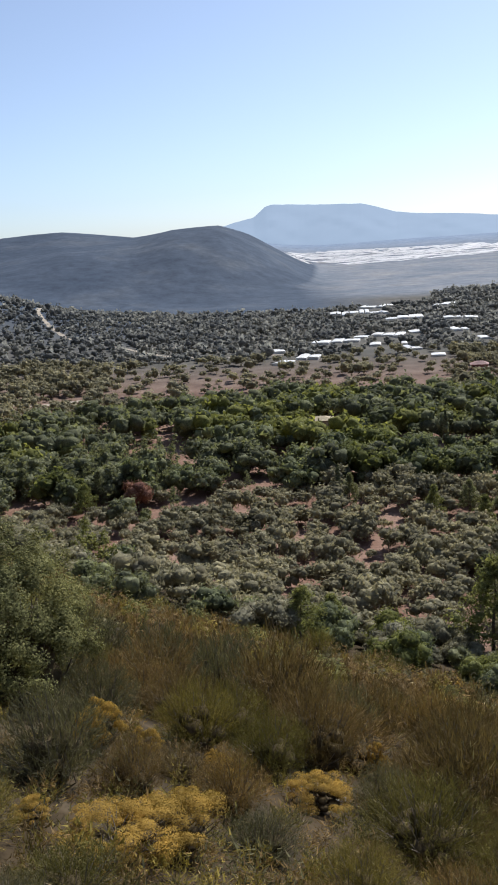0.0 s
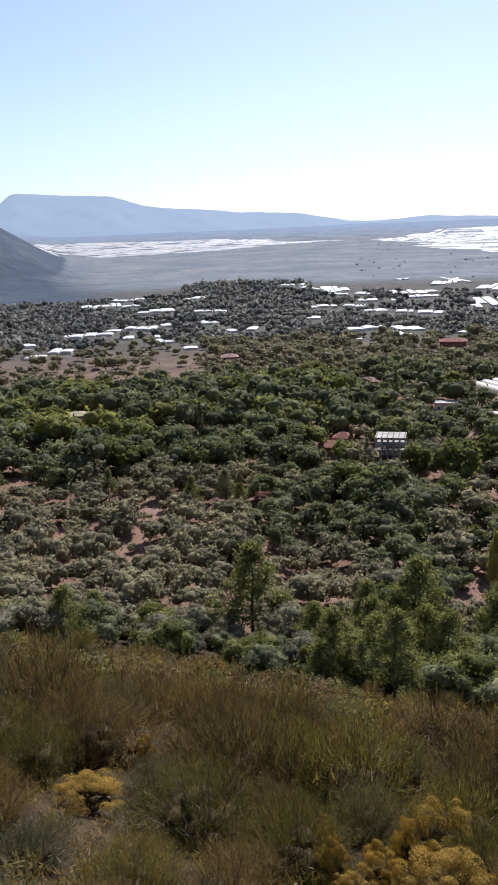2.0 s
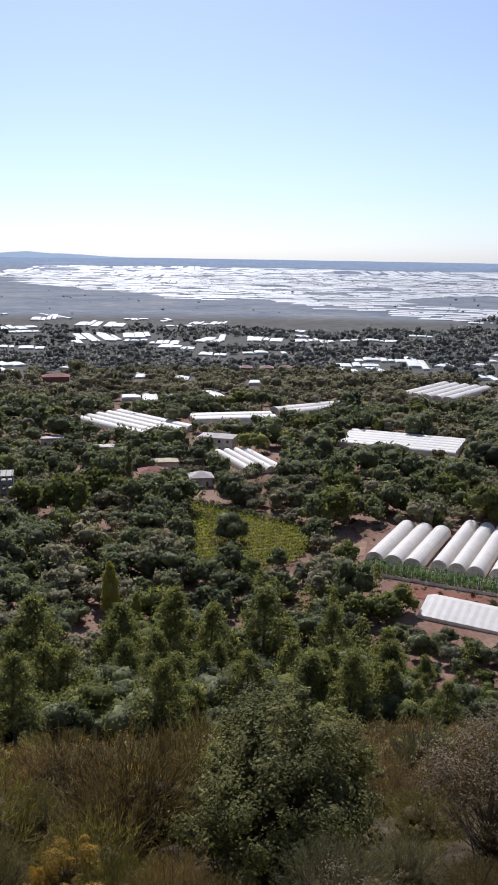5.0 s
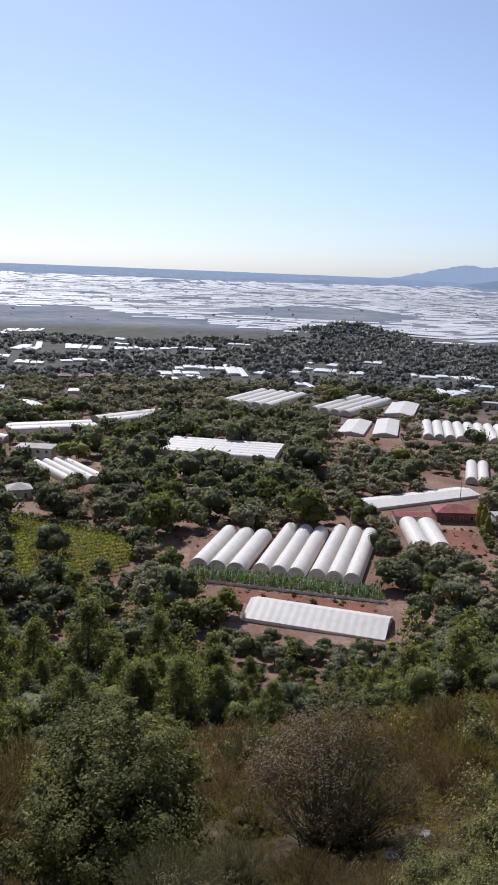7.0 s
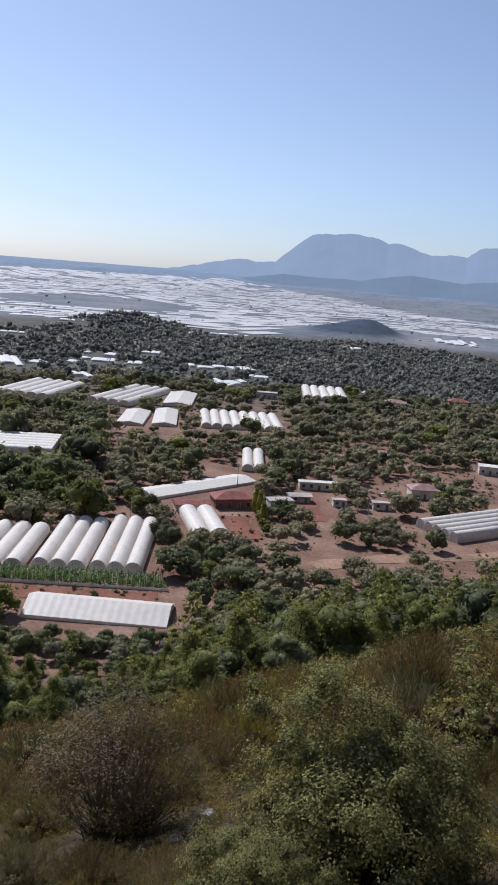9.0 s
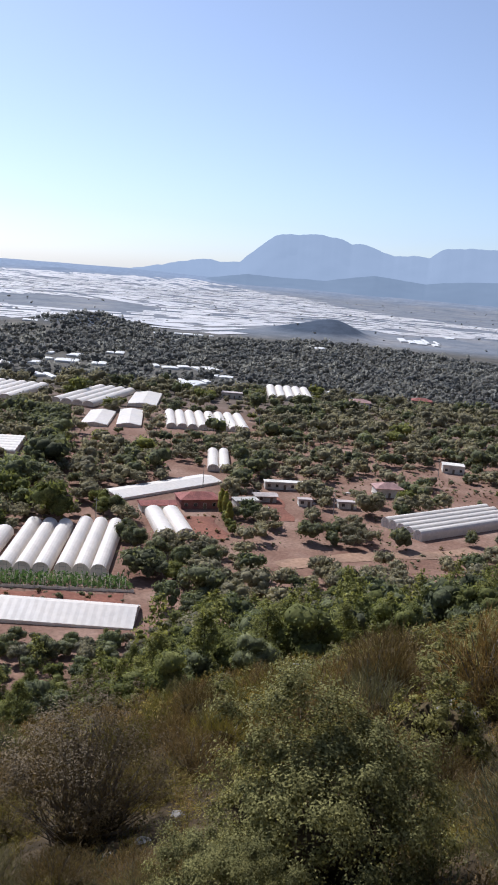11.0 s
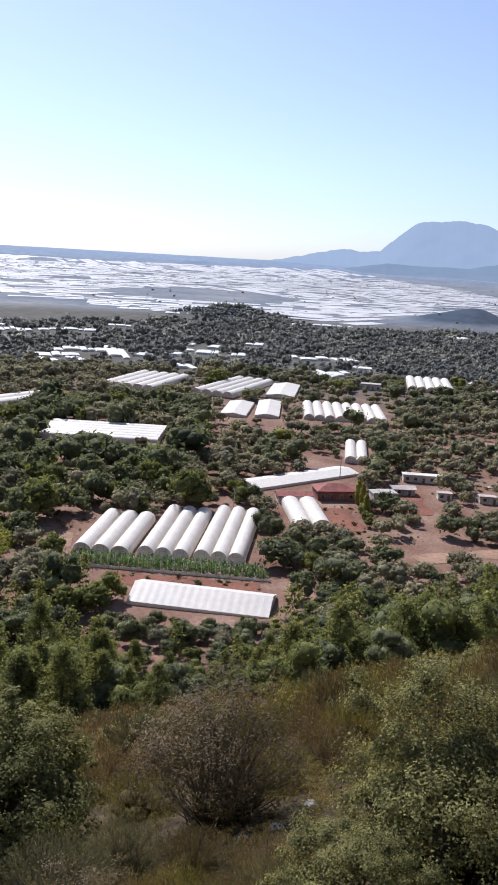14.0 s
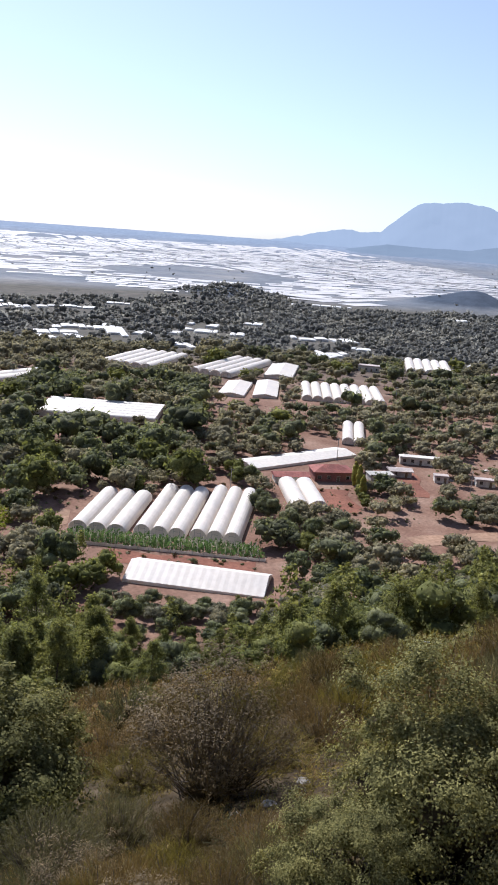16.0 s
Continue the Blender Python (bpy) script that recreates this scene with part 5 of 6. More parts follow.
x, y = scatter(620, 1400, 7.2, cover_far, g)
woods("far_woods", "dark olive woods far across the valley", x, y, 1.6, 8, 1.1, g, np.full(len(x), "bush"), {"bush": M_WOOD_HAZED}, 0)


def cover_plain(x, y, r, az):
    return np.where(az > 24, 0.05 + 0.06 * smooth(0.0, 0.6, wob(x, y, 300, 14)), 0.0)


x, y = scatter(1200, 3400, 26.0, cover_plain, g)
woods("plain_trees", "scattered dark trees between far greenhouses", x, y, 1.0, 4, 1.5, g, np.full(len(x), "bush"), {"bush": M_WOOD_HAZED}, 0)


# weeds and low bushes between the trees
g = np.random.default_rng(53)
xx, yy = g.uniform(90, 420, 9000), g.uniform(-10, 300, 9000)
rr, aa = np.hypot(xx, yy), np.degrees(np.arctan2(xx, yy))
keep = (rr > 175) & (rr < 430) & (aa > 36) & (aa < 92) & (wob(xx, yy, 30, 15) > -0.15) & ~is_clear(xx, yy, BUILT)
xx, yy = xx[keep][:2600], yy[keep][:2600]
pieces = []
models = [broad_crown(700 + s, 0.55, 1.1, 0.0, 0.42, 3, 26, 0.3) for s in range(5)]
for px, py in zip(xx, yy):
    cv, cq = models[int(g.integers(0, 5))]
    k = float(np.clip(np.exp(g.normal(-0.2, 0.5)), 0.35, 2.0))
    pieces.append((cv * [k, k, k * g.uniform(0.5, 1.0)] + [px, py, zat(px, py) - 0.1], cq))
for name, label, mat, part_of in (("dry_weeds", "dry brown weeds on red soil between orchard trees", M_BROOM, pieces[::3]), ("low_bushes", "low olive-green bushes on red soil between orchard trees", M_OLIVE, pieces[1::3]), ("green_weeds", "small green weeds on red soil between orchard trees", M_GREEN, pieces[2::3])):
    ob = tagged(new(name, mesh_from(name, *joined(part_of), None, True)), label, "weeds", kind="stuff")
    ob.data.materials.append(mat)


# ---- hillside scrub ----
def dome(g, m, width, height, low=0.0, uneven=0.25, k=0.0):
    """Places over and within an uneven dome, and the ways outward at them."""
    d = g.normal(size=(m, 3))
    d /= np.linalg.norm(d, axis=1, keepdims=True)
    d[:, 2] = np.abs(d[:, 2]) * (1.1 - low) - 0.12 + low
    d /= np.linalg.norm(d, axis=1, keepdims=True)
    bulge = 1 + uneven * wob(d[:, 0] * 3, d[:, 1] * 3 + d[:, 2] * 2, 1.8, k) + g.normal(0, 0.06, m)
    c = d * (bulge * (1 - 0.4 * g.uniform(0, 1, m) ** 2))[:, None] * [width * 0.46, width * 0.46, height * 0.62] + [0, 0, height * 0.36]
    return c, d


def leafy_shrub(seed, width, height, n, size, n_lobes=14, aspect=0.55, tuft=0.036):
    """Many small tufts of leaves over an uneven dome, open toward the ground."""
    g = np.random.default_rng(seed)
    m = n_lobes * 9
    c, d = dome(g, m, width, height, 0.0, 0.28, seed * 0.37)
    i = g.integers(0, m, n)
    e = g.normal(size=(n, 3))
    e *= (g.uniform(0.3, 1.9, n) / np.linalg.norm(e, axis=1))[:, None]
    p = c[i] + e * (width * tuft * g.uniform(0.6, 1.4, m))[i][:, None]
    p[:, 2] = np.abs(p[:, 2])
    return leaves(p, e * 0.5 + d[i] * 0.7 + g.normal(size=(n, 3)) * 0.35 + [0, 0, 0.35], size * g.uniform(0.6, 1.3, n), g, aspect)


def cushion_shrub(seed, n, size):
    """Dry flower heads massed into rounded tufts on top of bare stems."""
    g = np.random.default_rng(seed)
    m = 46
    c, d = dome(g, m, 0.95, 0.9, 0.22, 0.2, seed * 0.41)
    i = g.integers(0, m, n)
    e = g.normal(size=(n, 3))
    e /= np.linalg.norm(e, axis=1, keepdims=True)
    e[:, 2] = np.abs(e[:, 2]) - 0.25
    p = c[i] + e * (g.uniform(0.06, 0.115, m))[i][:, None] * g.uniform(0.7, 1.08, (n, 1))
    return leaves(p, e + d[i] * 0.3 + g.normal(size=(n, 3)) * 0.35, size * g.uniform(0.6, 1.3, n), g, 0.4)


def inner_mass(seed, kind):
    """Solid clumps within a shrub one metre wide and one metre tall, for dense twigs and the shade among them."""
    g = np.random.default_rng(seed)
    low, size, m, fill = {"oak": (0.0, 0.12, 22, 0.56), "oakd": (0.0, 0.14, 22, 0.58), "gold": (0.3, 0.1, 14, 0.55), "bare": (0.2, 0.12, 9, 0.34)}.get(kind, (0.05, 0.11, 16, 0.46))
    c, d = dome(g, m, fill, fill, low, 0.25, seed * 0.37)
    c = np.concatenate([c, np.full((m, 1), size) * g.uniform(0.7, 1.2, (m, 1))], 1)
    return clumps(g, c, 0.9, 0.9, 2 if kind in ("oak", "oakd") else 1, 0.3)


def brush(seed, width, height, n, thick=0.02):
    """Bare stems that fork upward from one root."""
    g = np.random.default_rng(seed)
    a, f = g.uniform(0, 6.28, n), np.sqrt(g.uniform(0, 1, n))
    top = np.stack([np.cos(a) * f * width * 0.46, np.sin(a) * f * width * 0.46, height * (1 - 0.5 * f * f) * g.uniform(0.7, 0.98, n)], 1)
    low = top * [0.12, 0.12, 0] + g.normal(0, 0.04, (n, 3)) * [1, 1, 0]
    mid = low * 0.45 + top * 0.55 + g.normal(0, 0.05, (n, 3)) * width * 0.5
    return joined([stems(low, mid, np.full(n, thick), np.full(n, thick * 0.7)), stems(mid, top, np.full(n, thick * 0.7), np.full(n, thick * 0.3))])


def broom_shrub(seed, width, height, n, size, bare=0.3, slim=0.085):
    """Sprigs that stand up along many thin stems."""
    g = np.random.default_rng(seed)
    s = max(40, n // 24)
    a, f = g.uniform(0, 6.28, s), np.sqrt(g.uniform(0, 1, s))
    top = np.stack([np.cos(a) * f * width * 0.5, np.sin(a) * f * width * 0.5, height * (1 - 0.5 * f * f) * g.uniform(0.75, 1.05, s)], 1)
    i = g.integers(0, s, n)
    t = bare + (1 - bare) * g.uniform(0, 1, n) ** 0.7
    p = top[i] * np.stack([t ** 0.8, t ** 0.8, t], 1) + g.normal(0, 0.04, (n, 3)) * width * 0.35
    p[:, 2] = np.abs(p[:, 2])
    up = top[i] * [0.55, 0.55, 0.75] + g.normal(size=(n, 3)) * 0.2 * height
    side = np.cross(up, p - [0, 0, 0.15 * height] + g.normal(size=(n, 3)) * 0.22)
    L = size * g.uniform(0.6, 1.4, n)
    a1 = up / np.linalg.norm(up, axis=1, keepdims=True) * L[:, None]
    b1 = side / np.linalg.norm(side, axis=1, keepdims=True) * L[:, None] * slim
    v = np.stack([p - a1 * 0.5 + b1, p - a1 * 0.5 - b1, p + a1 * 0.6], 1).reshape(-1, 3)
    return v, np.arange(n * 3).reshape(n, 3)


# each kind: leaf material, and its foliage in a body one metre wide and one metre tall, fine or coarse
def shrub_foliage(kind, seed, n, size, slim=0.085):
    if kind in ("oak", "oakd"):
        return leafy_shrub(seed, 1.0, 1.0, n, size, 16)
    if kind == "gold":
        return cushion_shrub(seed, int(n * 1.8), size * 0.55)
    if kind == "bare":
        return joined([broom_shrub(seed, 1.0, 1.0, int(n * 1.2), size * 0.8, 0.4, 0.05), leafy_shrub(seed + 3, 1.0, 1.05, int(n * 2.4), size * 0.42, 18, 0.5, 0.06)])
    return broom_shrub(seed, 1.0, 1.0, n, size * 1.7, 0.2, slim)


SHRUB_LEAF = {"oak": M_OAK, "oakd": M_OAK_DARK, "broom": M_BROOM, "sage": M_SAGE, "moss": M_MOSS, "gold": M_GOLD, "bare": M_BARE}
SHRUB_LABEL = {"oak": "rounded evergreen oak shrub with small leathery leaves", "oakd": "dark green evergreen shrub with leathery leaves", "broom": "dry brown broom-like shrub on the rocky slope",
               "sage": "twiggy grey-green shrub on the rocky slope", "moss": "olive-green broom shrub on the slope", "gold": "golden dry cushion shrub between darker scrub", "bare": "half-bare brown shrub with glinting twigs"}
SHRUB_NAME = {"oak": "oak_shrub", "oakd": "oak_shrub", "gold": "golden_shrub", "bare": "bare_shrub"}
SHRUBS, INNER = {}, {}
for kind in SHRUB_LEAF:
    for v in range(3):
        for grade, n, size in (("fine", 11000, 0.036), ("coarse", 4200, 0.05)):
            seed = sum(map(ord, kind)) * 3 + v
            fm = mesh_from("foliage", *shrub_foliage(kind, seed, int(n * (0.6 if kind == "bare" else 1.0)), size, 0.03 if grade == "fine" else 0.042))
            fm.materials.append(SHRUB_LEAF[kind])
            bmh = mesh_from("brushwood", *brush(seed + 50, 0.9, 0.9, {"oak": 90, "oakd": 90, "bare": 160}.get(kind, 40) if grade == "fine" else 24, 0.006 if kind == "bare" else 0.009))
            bmh.materials.append(M_TWIG)
            SHRUBS[kind, v, grade] = fm, bmh
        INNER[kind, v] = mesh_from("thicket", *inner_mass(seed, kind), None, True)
        INNER[kind, v].materials.append(M_INNER_SHADE)


def shrub(kind, x, y, width, height, v=0, grade="fine"):
    ob = thing(SHRUB_NAME.get(kind, "shrub"), SHRUB_LABEL[kind], "shrub", "scrub on the hillside")
    ob.matrix_world = Matrix.LocRotScale((x, y, zat(x, y) - 0.05), Euler((0, 0, rng.uniform(0, 6.28))), (width, width, height))
    fm, bmh = SHRUBS[kind, v, grade]
    part("foliage", fm, None, ob)
    part("brushwood", bmh, None, ob, "thin grey-brown bare stems")
    part("thicket", INNER[kind, v], None, ob, "solid dark brown core for inner twigs and the shade among them")
    return ob


def rock(x, y, size, flat, seed):
    g = np.random.default_rng(seed)
    ob = thing("rock", "weathered pale grey limestone boulder on the slope", "rock", "rocks on the hillside", "", (x, y, zat(x, y) + size * 0.05), g.uniform(0, 360))
    bm = bmesh.new()
    bmesh.ops.create_icosphere(bm, subdivisions=3, radius=1.0)
    k = g.uniform(0, 50)
    for q in bm.verts:
        d = noise.noise(q.co * 1.3 + Vector((k, 0, 0))) * 0.45 + noise.noise(q.co * 3.5 + Vector((0, k, 0))) * 0.15
        c = q.co * (1 + d)
        q.co = Vector((round(c.x * 5) / 5 * 0.4 + c.x * 0.6, round(c.y * 5) / 5 * 0.4 + c.y * 0.6, c.z)) * size * 0.5
        q.co.z *= flat
    part("stone", bm, M_ROCK, ob)


# shrubs that stand out: kind, azimuth, distance, width, height
FRONT_WEST = [
    ("oak", -18, 17.6, 4.2, 3.83), ("sage", -15.9, 11.8, 2.1, 1.77), ("gold", -12.4, 14.4, 1.05, 1.27), ("gold", -9.1, 15.3, 0.75, 0.79), ("gold", -7.8, 9.9, 1.7, 0.97),
    ("gold", -17.9, 10.1, 0.6, 0.45), ("gold", -12.4, 9.2, 1.75, 0.65), ("gold", -4.1, 14.8, 0.75, 0.75), ("gold", 3.3, 14.6, 1.5, 0.88), ("gold", 7.9, 20.5, 0.7, 1.27),
    ("broom", 3.4, 18.6, 2.9, 2.90), ("moss", 4, 100, 6.2, 5.54), ("sage", -1.9, 51, 4.1, 2.55), ("gold", 21.6, 12.2, 0.6, 1.47), ("gold", 27.5, 13.9, 0.6, 1.39),
    ("gold", 30.1, 14.1, 1.8, 1.74), ("gold", 30.2, 11.3, 1.8, 1.18),
]
FRONT_EAST = [
    ("gold", 21.8, 11.5, 0.7, 1.16), ("gold", 34.8, 38.5, 2.6, 2.0), ("gold", 37.2, 39.5, 3.0, 1.9), ("oakd", 46.2, 17.6, 5.51, 4.04), ("sage", 50, 9.6, 1.7, 1.64), ("moss", 53, 8.8, 1.5, 1.53), ("broom", 41.5, 10.5, 1.8, 1.79), ("broom", 57.5, 9.4, 1.5, 1.60), ("sage", 55.5, 15.0, 2.22, 1.60), ("bare", 62.4, 18.3, 4.7, 3.8), ("broom", 55.2, 8.6, 1.9, 1.75), ("bare", 53.0, 9.4, 2.0, 1.5), ("moss", 55.5, 7.2, 1.6, 1.3), ("bare", 58.8, 7.8, 1.9, 1.3), ("broom", 62.2, 7.6, 1.6, 1.0), ("broom", 64.5, 9.6, 1.8, 1.1), ("broom", 63.2, 11.6, 1.5, 0.8), ("sage", 70.0, 8.6, 1.5, 1.1), ("broom", 67.0, 12.2, 1.9, 1.3), ("oak", 80.0, 9.6, 3.3, 3.2), ("oak", 73.4, 8.5, 2.0, 1.9),
    ("gold", 78, 68.4, 2.03, 1.49), ("gold", 88.7, 25.4, 0.92, 1.38), ("gold", 72.2, 58.9, 1.22, 0.74), ("broom", 60.9, 14.8, 1.9, 1.1), ("broom", 74.6, 93.1, 5.54, 3.92),
    ("broom", 84.1, 51.9, 8.17, 3.99), ("broom", 69.9, 69.3, 3.78, 2.84), ("broom", 88.2, 17.4, 1.91, 1.37), ("moss", 60, 10.4, 1.7, 1.47), ("sage", 49.7, 31.6, 4.88, 3.87),
    ("sage", 50.2, 13.7, 2.62, 1.67), ("sage", 67, 10.2, 1.5, 1.41), ("gold", 45.4, 110.2, 3.24, 2.29),
]
SLOPE_EAST = [
    ("broom", 70.4, 48, 3.8, 3.5), ("broom", 76.1, 50, 4.6, 3.3), ("moss", 68.3, 60, 3.6, 3.3), ("broom", 69.1, 34, 3.0, 2.5), ("broom", 53.9, 66, 5.5, 3.2), ("moss", 65.3, 36, 3.2, 2.5),
    ("broom", 72.8, 35, 2.6, 2.3), ("gold", 78.6, 60, 2.6, 2.6), ("broom", 80.2, 44, 4.0, 2.9), ("gold", 74.6, 46, 1.6, 2.1), ("broom", 84.5, 40, 3.6, 2.6), ("moss", 60.5, 40, 3.4, 2.5),
]
FRONT_LOW = [
    ("moss", 6.3, 9.4, 1.6, 1.07), ("sage", -1, 10.6, 1.4, 0.81), ("broom", -3.2, 12.6, 1.6, 1.27), ("broom", 14, 9.2, 1.8, 1.24), ("sage", 8.5, 15.8, 1.7, 1.48), ("broom", -10.4, 12.2, 1.5, 1.22), ("sage", -12.3, 17.4, 2.3, 1.71),
    ("moss", 0, 16.6, 2.1, 1.77), ("moss", -5.2, 17.6, 2.3, 1.90), ("gold", 23.6, 10.6, 0.8, 0.97), ("gold", 25.7, 11.6, 0.9, 1.22), ("broom", 17, 14, 2, 1.62), ("sage", 24.5, 15.5, 2, 1.77), ("moss", 33.5, 13, 1.9, 1.67), ("broom", 37.5, 12, 2, 1.90),
]
FRONT_MID = [
    ("broom", 54.5, 26.6, 3.707, 1.92), ("moss", 56.5, 21.3, 2.783, 1.44), ("broom", 58.2, 29.5, 3.564, 1.91), ("broom", 69.6, 11.2, 1.76, 1.36), ("moss", 66.8, 21.7, 3.058, 1.50), ("broom", 70.5, 25, 3.553, 1.80), ("moss", 71.5, 9.6, 1.32, 1.01),
    ("moss", 11.5, 13, 2.8, 1.82), ("broom", 13.3, 24.2, 3.7, 2.69), ("broom", -8.6, 22.6, 2.6, 1.79), ("moss", -2.6, 20.2, 2.4, 1.81), ("moss", 19.3, 11.5, 2.3, 1.83), ("broom", 29.9, 31.5, 6, 3.77), ("broom", -6.4, 21, 2.8, 1.84),
]
TAKEN = []
big = mesh_from("foliage", *leafy_shrub(71, 1.0, 1.0, 80000, 0.0115, 30, 0.8, 0.042))
big.materials.append(M_OAK)
SHRUBS["oak", 0, "fine"] = SHRUBS["oak", 1, "fine"] = SHRUBS["oak", 2, "fine"] = big, SHRUBS["oak", 0, "fine"][1]
big = mesh_from("foliage", *leafy_shrub(72, 1.0, 1.0, 45000, 0.0135, 26, 0.75, 0.042))
big.materials.append(M_OAK_DARK)
DARK_OAK = big
OAK_MID = mesh_from("foliage", *leafy_shrub(73, 1.0, 1.0, 5500, 0.032, 20, 0.7))
OAK_MID.materials.append(M_OAK_DARK)
fine_oak = mesh_from("foliage", *leafy_shrub(74, 1.0, 1.0, 14000, 0.02, 20, 0.7))
fine_oak.materials.append(M_OAK_DARK)
for v in range(3):
    SHRUBS["oakd", v, "fine"] = fine_oak, SHRUBS["oakd", v, "fine"][1]
    SHRUBS["oakd", v, "coarse"] = OAK_MID, SHRUBS["oakd", v, "coarse"][1]
for i, (kind, az, r, w, h) in enumerate(FRONT_WEST + FRONT_EAST + SLOPE_EAST + FRONT_LOW + FRONT_MID):
    sx, sy = at(az, r + w * 0.25)
    ob = shrub(kind, sx, sy, w, h, i % 3, "fine" if r < 30 else "coarse")
    if kind == "oakd" or kind == "oak" and w < 2:
        ob.children[0].data = DARK_OAK
    TAKEN.append((az, r, w, h))
for i, (az, r, s, f) in enumerate(((87, 24.6, 1.40, 0.75), (86.1, 23.2, 0.95, 0.8), (87.9, 26, 1.18, 0.8), (85.6, 25.4, 0.86, 0.7), (88.6, 27.6, 1.53, 0.7), (88.4, 23.7, 0.97, 0.6), (75.2, 54.1, 2.47, 0.4), (73.8, 56, 1.52, 0.5), (35.9, 39.8, 1.51, 0.5), (37, 39.3, 1.11, 0.5),
                                   (34.9, 37.8, 0.81, 0.4), (3, 16.8, 0.40, 0.5), (5, 16.5, 0.30, 0.5), (1.4, 16.4, 0.30, 0.5), (27, 12, 0.50, 0.4), (64.5, 17.2, 0.32, 0.4), (67, 17.9, 0.38, 0.4), (69.5, 19.9, 0.34, 0.4))):
    rock(*at(az, r), s, f, 60 + i)



def pipe_frame(x, y, turn):
    ob = thing("pipe_frame", "small pale metal pipe stand on the rocky slope", "pipe stand", "", "", (x, y, zat(x, y)), turn)
    for name, ends, r in (("post", ((0, 0, -0.4), (0.04, 0, 2.6)), 0.05), ("crossbar", ((-0.75, 0, 2.5), (0.85, 0, 2.62)), 0.045), ("brace", ((0.05, 0, 1.9), (0.5, 0, 2.58)), 0.03)):
        a, b = Vector(ends[0]), Vector(ends[1])
        bm = bmesh.new()
        bmesh.ops.create_cone(bm, cap_ends=True, segments=10, radius1=r, radius2=r, depth=(b - a).length, matrix=Matrix.Translation((a + b) / 2) @ (b - a).to_track_quat("Z", "Y").to_matrix().to_4x4())
        part(name, bm, M_FRAME, ob)


pipe_frame(*at(77.5, 66), -75)

# low ground scrub that fills the gaps, too fine to count
g = np.random.default_rng(29)
tufts = {}
for i in range(3400):
    az, rr = g.uniform(-23, 97), 4.6 + 34 * g.uniform(0, 1) ** 2.0
    tufts.setdefault(str(g.choice(["broom", "sage", "moss"])), []).append((*at(az, rr), g.uniform(0.5, 1.2), g.uniform(0.25, 0.6)))
for i in range(420):
    az, rr = g.uniform(0, 360), g.uniform(2.6, 15)
    if rr > 4.6 or az > 120:
        tufts["broom"].append((*at(az, rr), g.uniform(0.4, 0.9), g.uniform(0.15, 0.35)))
for k, spots in sorted(tufts.items()):
    pieces = []
    models = [shrub_foliage(k, 800 + s, 130, 0.085) for s in range(4)]
    for xx, yy, w, h in spots:
        cv, cq = models[int(g.integers(0, 4))]
        pieces.append((cv * [w, w, h] + [xx, yy, zat(xx, yy) - 0.05], cq))
    ob = tagged(new("ground_scrub", mesh_from("ground_scrub", *joined(pieces))), "low dry tufts of scrub covering the slope", "scrub", kind="stuff")
    ob.data.materials.append(SHRUB_LEAF[k])

g = np.random.default_rng(37)
for i in range(36):
    az = -22 + 118 * (i + g.uniform(0, 1)) / 36
    rr = g.uniform(72, 108) / max(0.5, math.cos(radians(az - 30)))
    w = g.uniform(2.6, 4.6)
    shrub(str(g.choice(["oakd", "sage", "moss", "broom"], p=[0.18, 0.07, 0.4, 0.35])), *at(az, rr), w, w * g.uniform(0.65, 0.95), i % 3, "coarse")

for i in range(30):
    az, rr = 48 + 48 * (i + g.uniform(0, 1)) / 30, g.uniform(42, 100)
    w = g.uniform(2.4, 4.2)
    shrub(str(g.choice(["oakd", "moss", "broom"], p=[0.25, 0.3, 0.45])), *at(az, rr), w, w * g.uniform(0.6, 0.8), i % 3, "coarse")

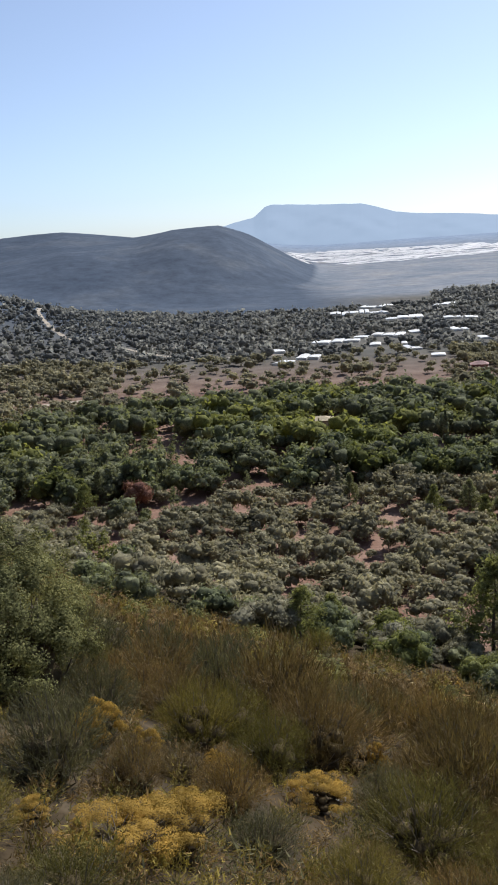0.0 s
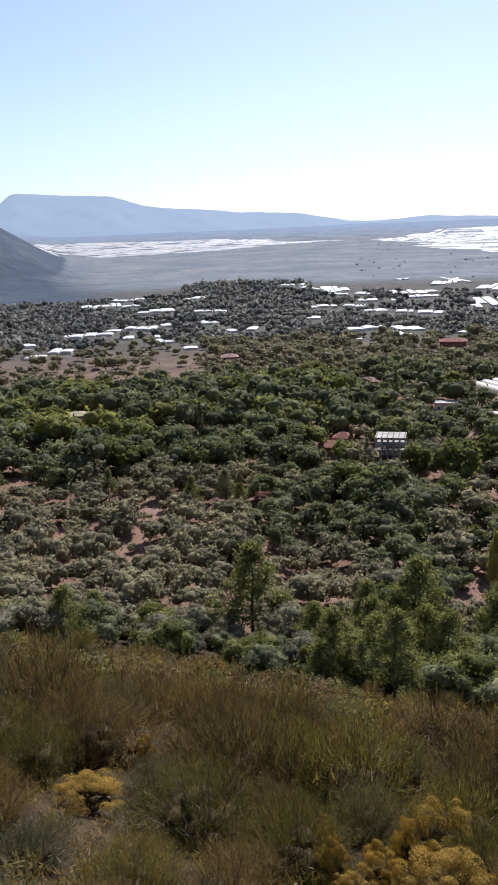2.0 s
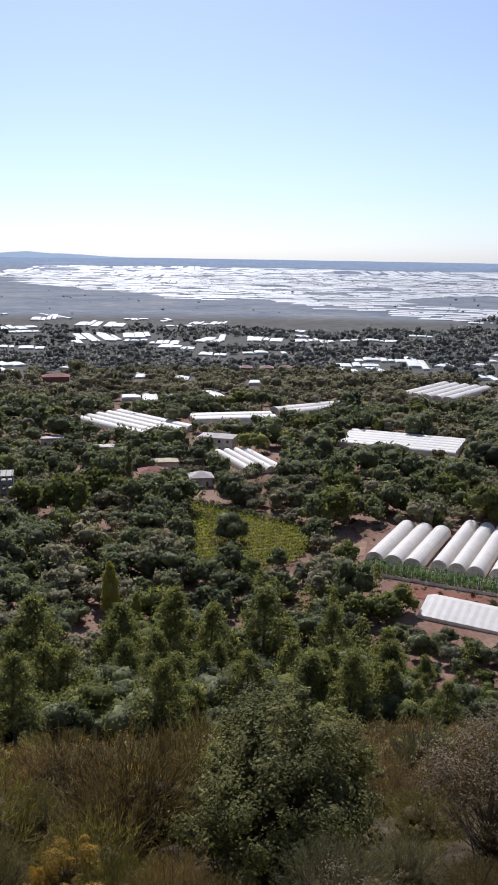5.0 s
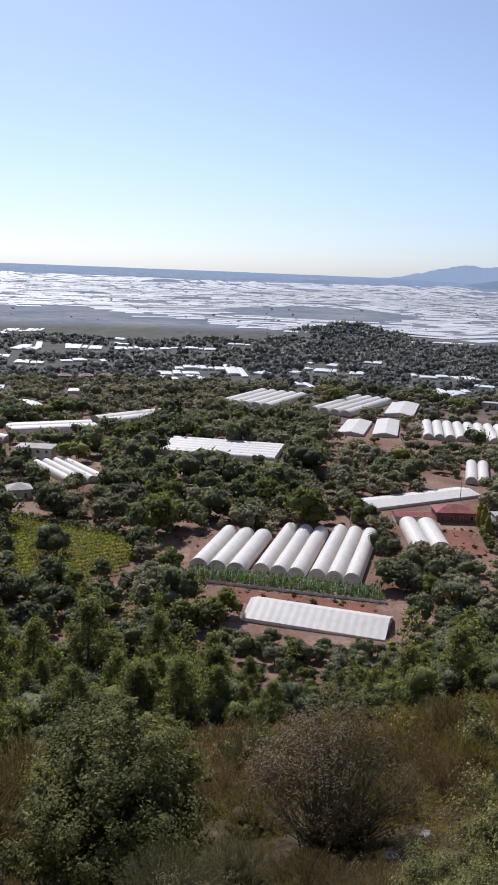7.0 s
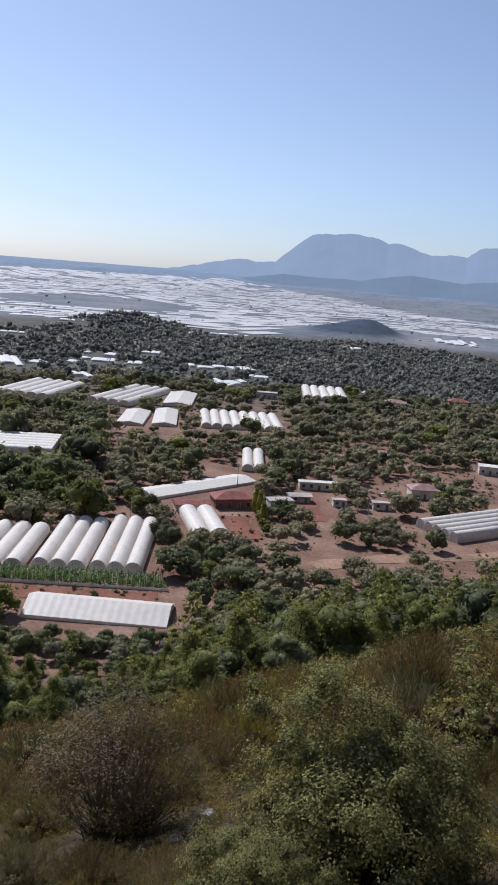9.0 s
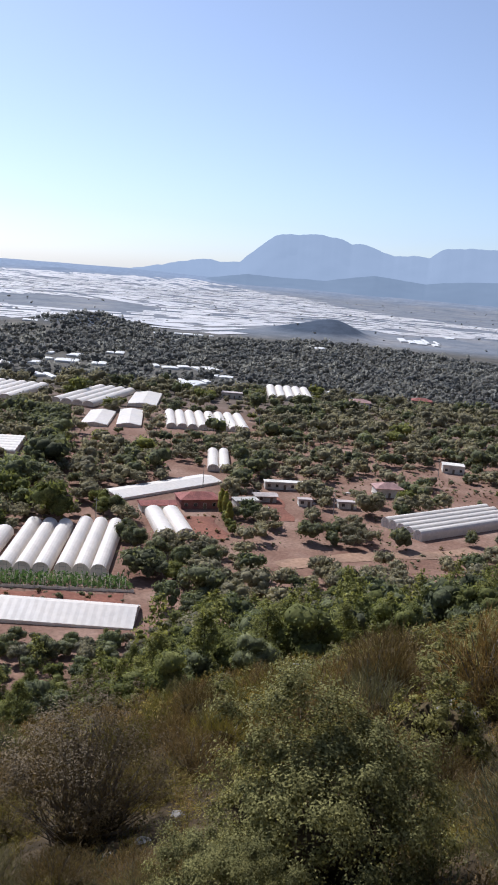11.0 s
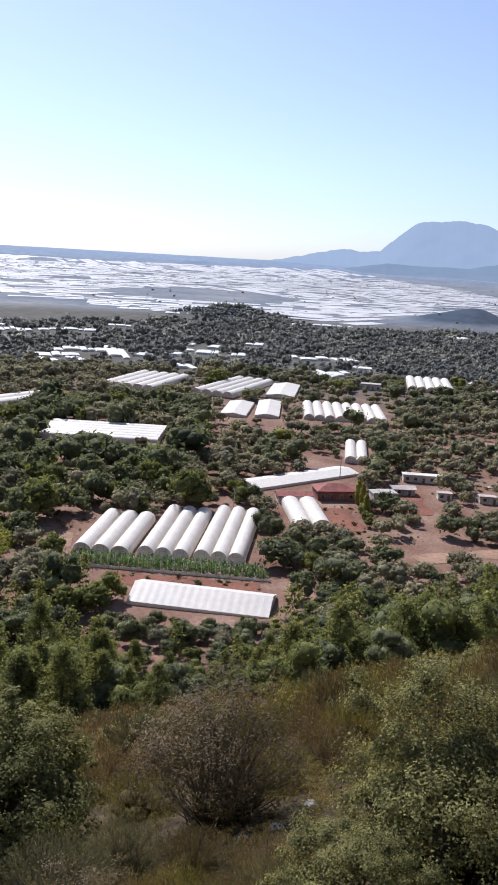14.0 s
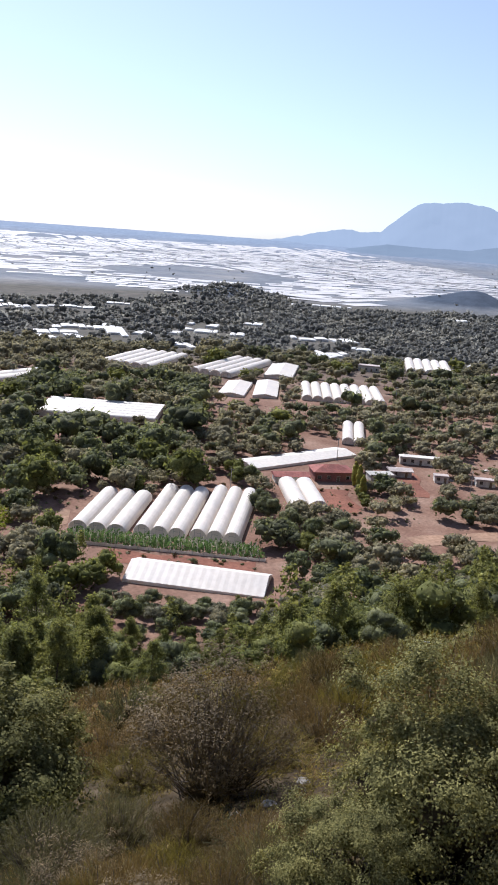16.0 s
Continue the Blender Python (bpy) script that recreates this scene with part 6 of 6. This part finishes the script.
g = np.random.default_rng(23)
placed, r, rest = 0, 6.0, {}
while r < 236:
    step = max(1.3, min(4.2, 0.95 + r * 0.05))
    n = int(radians(122) * r / step) + 1
    for i in range(n):
        az = -23 + 120 * (i + g.uniform(0, 1)) / n
        rr = r + g.uniform(-0.4, 0.4) * step
        xx, yy = at(az, rr)
        if xx * math.sin(DOWNHILL) + yy * math.cos(DOWNHILL) > 114:
            continue
        near = [q for q in TAKEN if abs(radians(az - q[0])) * rr < q[2] * 0.62 + 0.5 and q[1] - 0.5 * q[2] < rr < q[1] + q[2] * 0.8 and q[1] < 60]
        ahead = [q for q in TAKEN if abs(radians(az - q[0])) * rr < q[2] * 0.6 + 0.4 and q[1] - 4.5 - 0.05 * rr < rr < q[1] and q[1] < 60]
        if near or rr > 24 and g.uniform() < 0.1:
            continue
        p = [0.56, 0.2, 0.17, 0.03, 0.04] if az > -5 else [0.33, 0.31, 0.21, 0.03, 0.12]
        if az > 55:
            p = [0.54, 0.15, 0.2, 0.04, 0.07]
        if az > 66 and rr > 44 or az < -8 and rr > 44:
            p = [0.34, 0.08, 0.3, 0.03, 0.25]
        k = str(g.choice(["broom", "sage", "moss", "gold", "oakd"], p=p))
        w = (1.1 if k == "gold" else 2.4) * float(np.clip(np.exp(g.normal(-0.05, 0.3)), 0.5, 1.7)) * min(1.55, 0.62 + r * 0.024)
        h = w * g.uniform(0.65, 1.05) * (0.95 if r < 12 else 1.0) * (g.uniform(0.55, 1.3) if rr > 20 else 1.0)
        if rr > 34:
            w, h = min(w, 3.4), min(h, 2.1 if rr < 75 else 2.8)
        if ahead:
            w, h = min(w, 1.5), min(h, 0.7)
        v = int(g.integers(0, 3))
        if placed < 190:
            shrub(k, xx, yy, w, h, v, "fine" if rr < 13.5 else "coarse")
            placed += 1
        else:
            rest.setdefault(k, []).append((xx, yy, w * 1.05, h * 1.1))
    r += step * 0.9

for k, spots in sorted(rest.items()):
    pieces = []
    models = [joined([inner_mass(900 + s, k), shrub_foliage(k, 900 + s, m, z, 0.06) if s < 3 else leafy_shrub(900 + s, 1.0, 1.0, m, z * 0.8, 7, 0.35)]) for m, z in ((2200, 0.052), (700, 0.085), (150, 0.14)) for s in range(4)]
    for xx, yy, w, h in spots:
        cv, cq = models[int(g.integers(0, 4)) + (0 if math.hypot(xx, yy) < 42 else 4 if math.hypot(xx, yy) < 90 else 8)]
        t = g.uniform(0, 6.28)
        c, s = math.cos(t), math.sin(t)
        pieces.append((np.stack([(cv[:, 0] * c - cv[:, 1] * s) * w + xx, (cv[:, 0] * s + cv[:, 1] * c) * w + yy, cv[:, 2] * h + zat(xx, yy) - 0.1], 1), cq))
    ob = tagged(new("hillside_scrub", mesh_from("hillside_scrub", *joined(pieces), None, True)), SHRUB_LABEL[k].replace("shrub", "scrub"), "scrub", kind="stuff")
    ob.data.materials.append(SHRUB_LEAF[k])
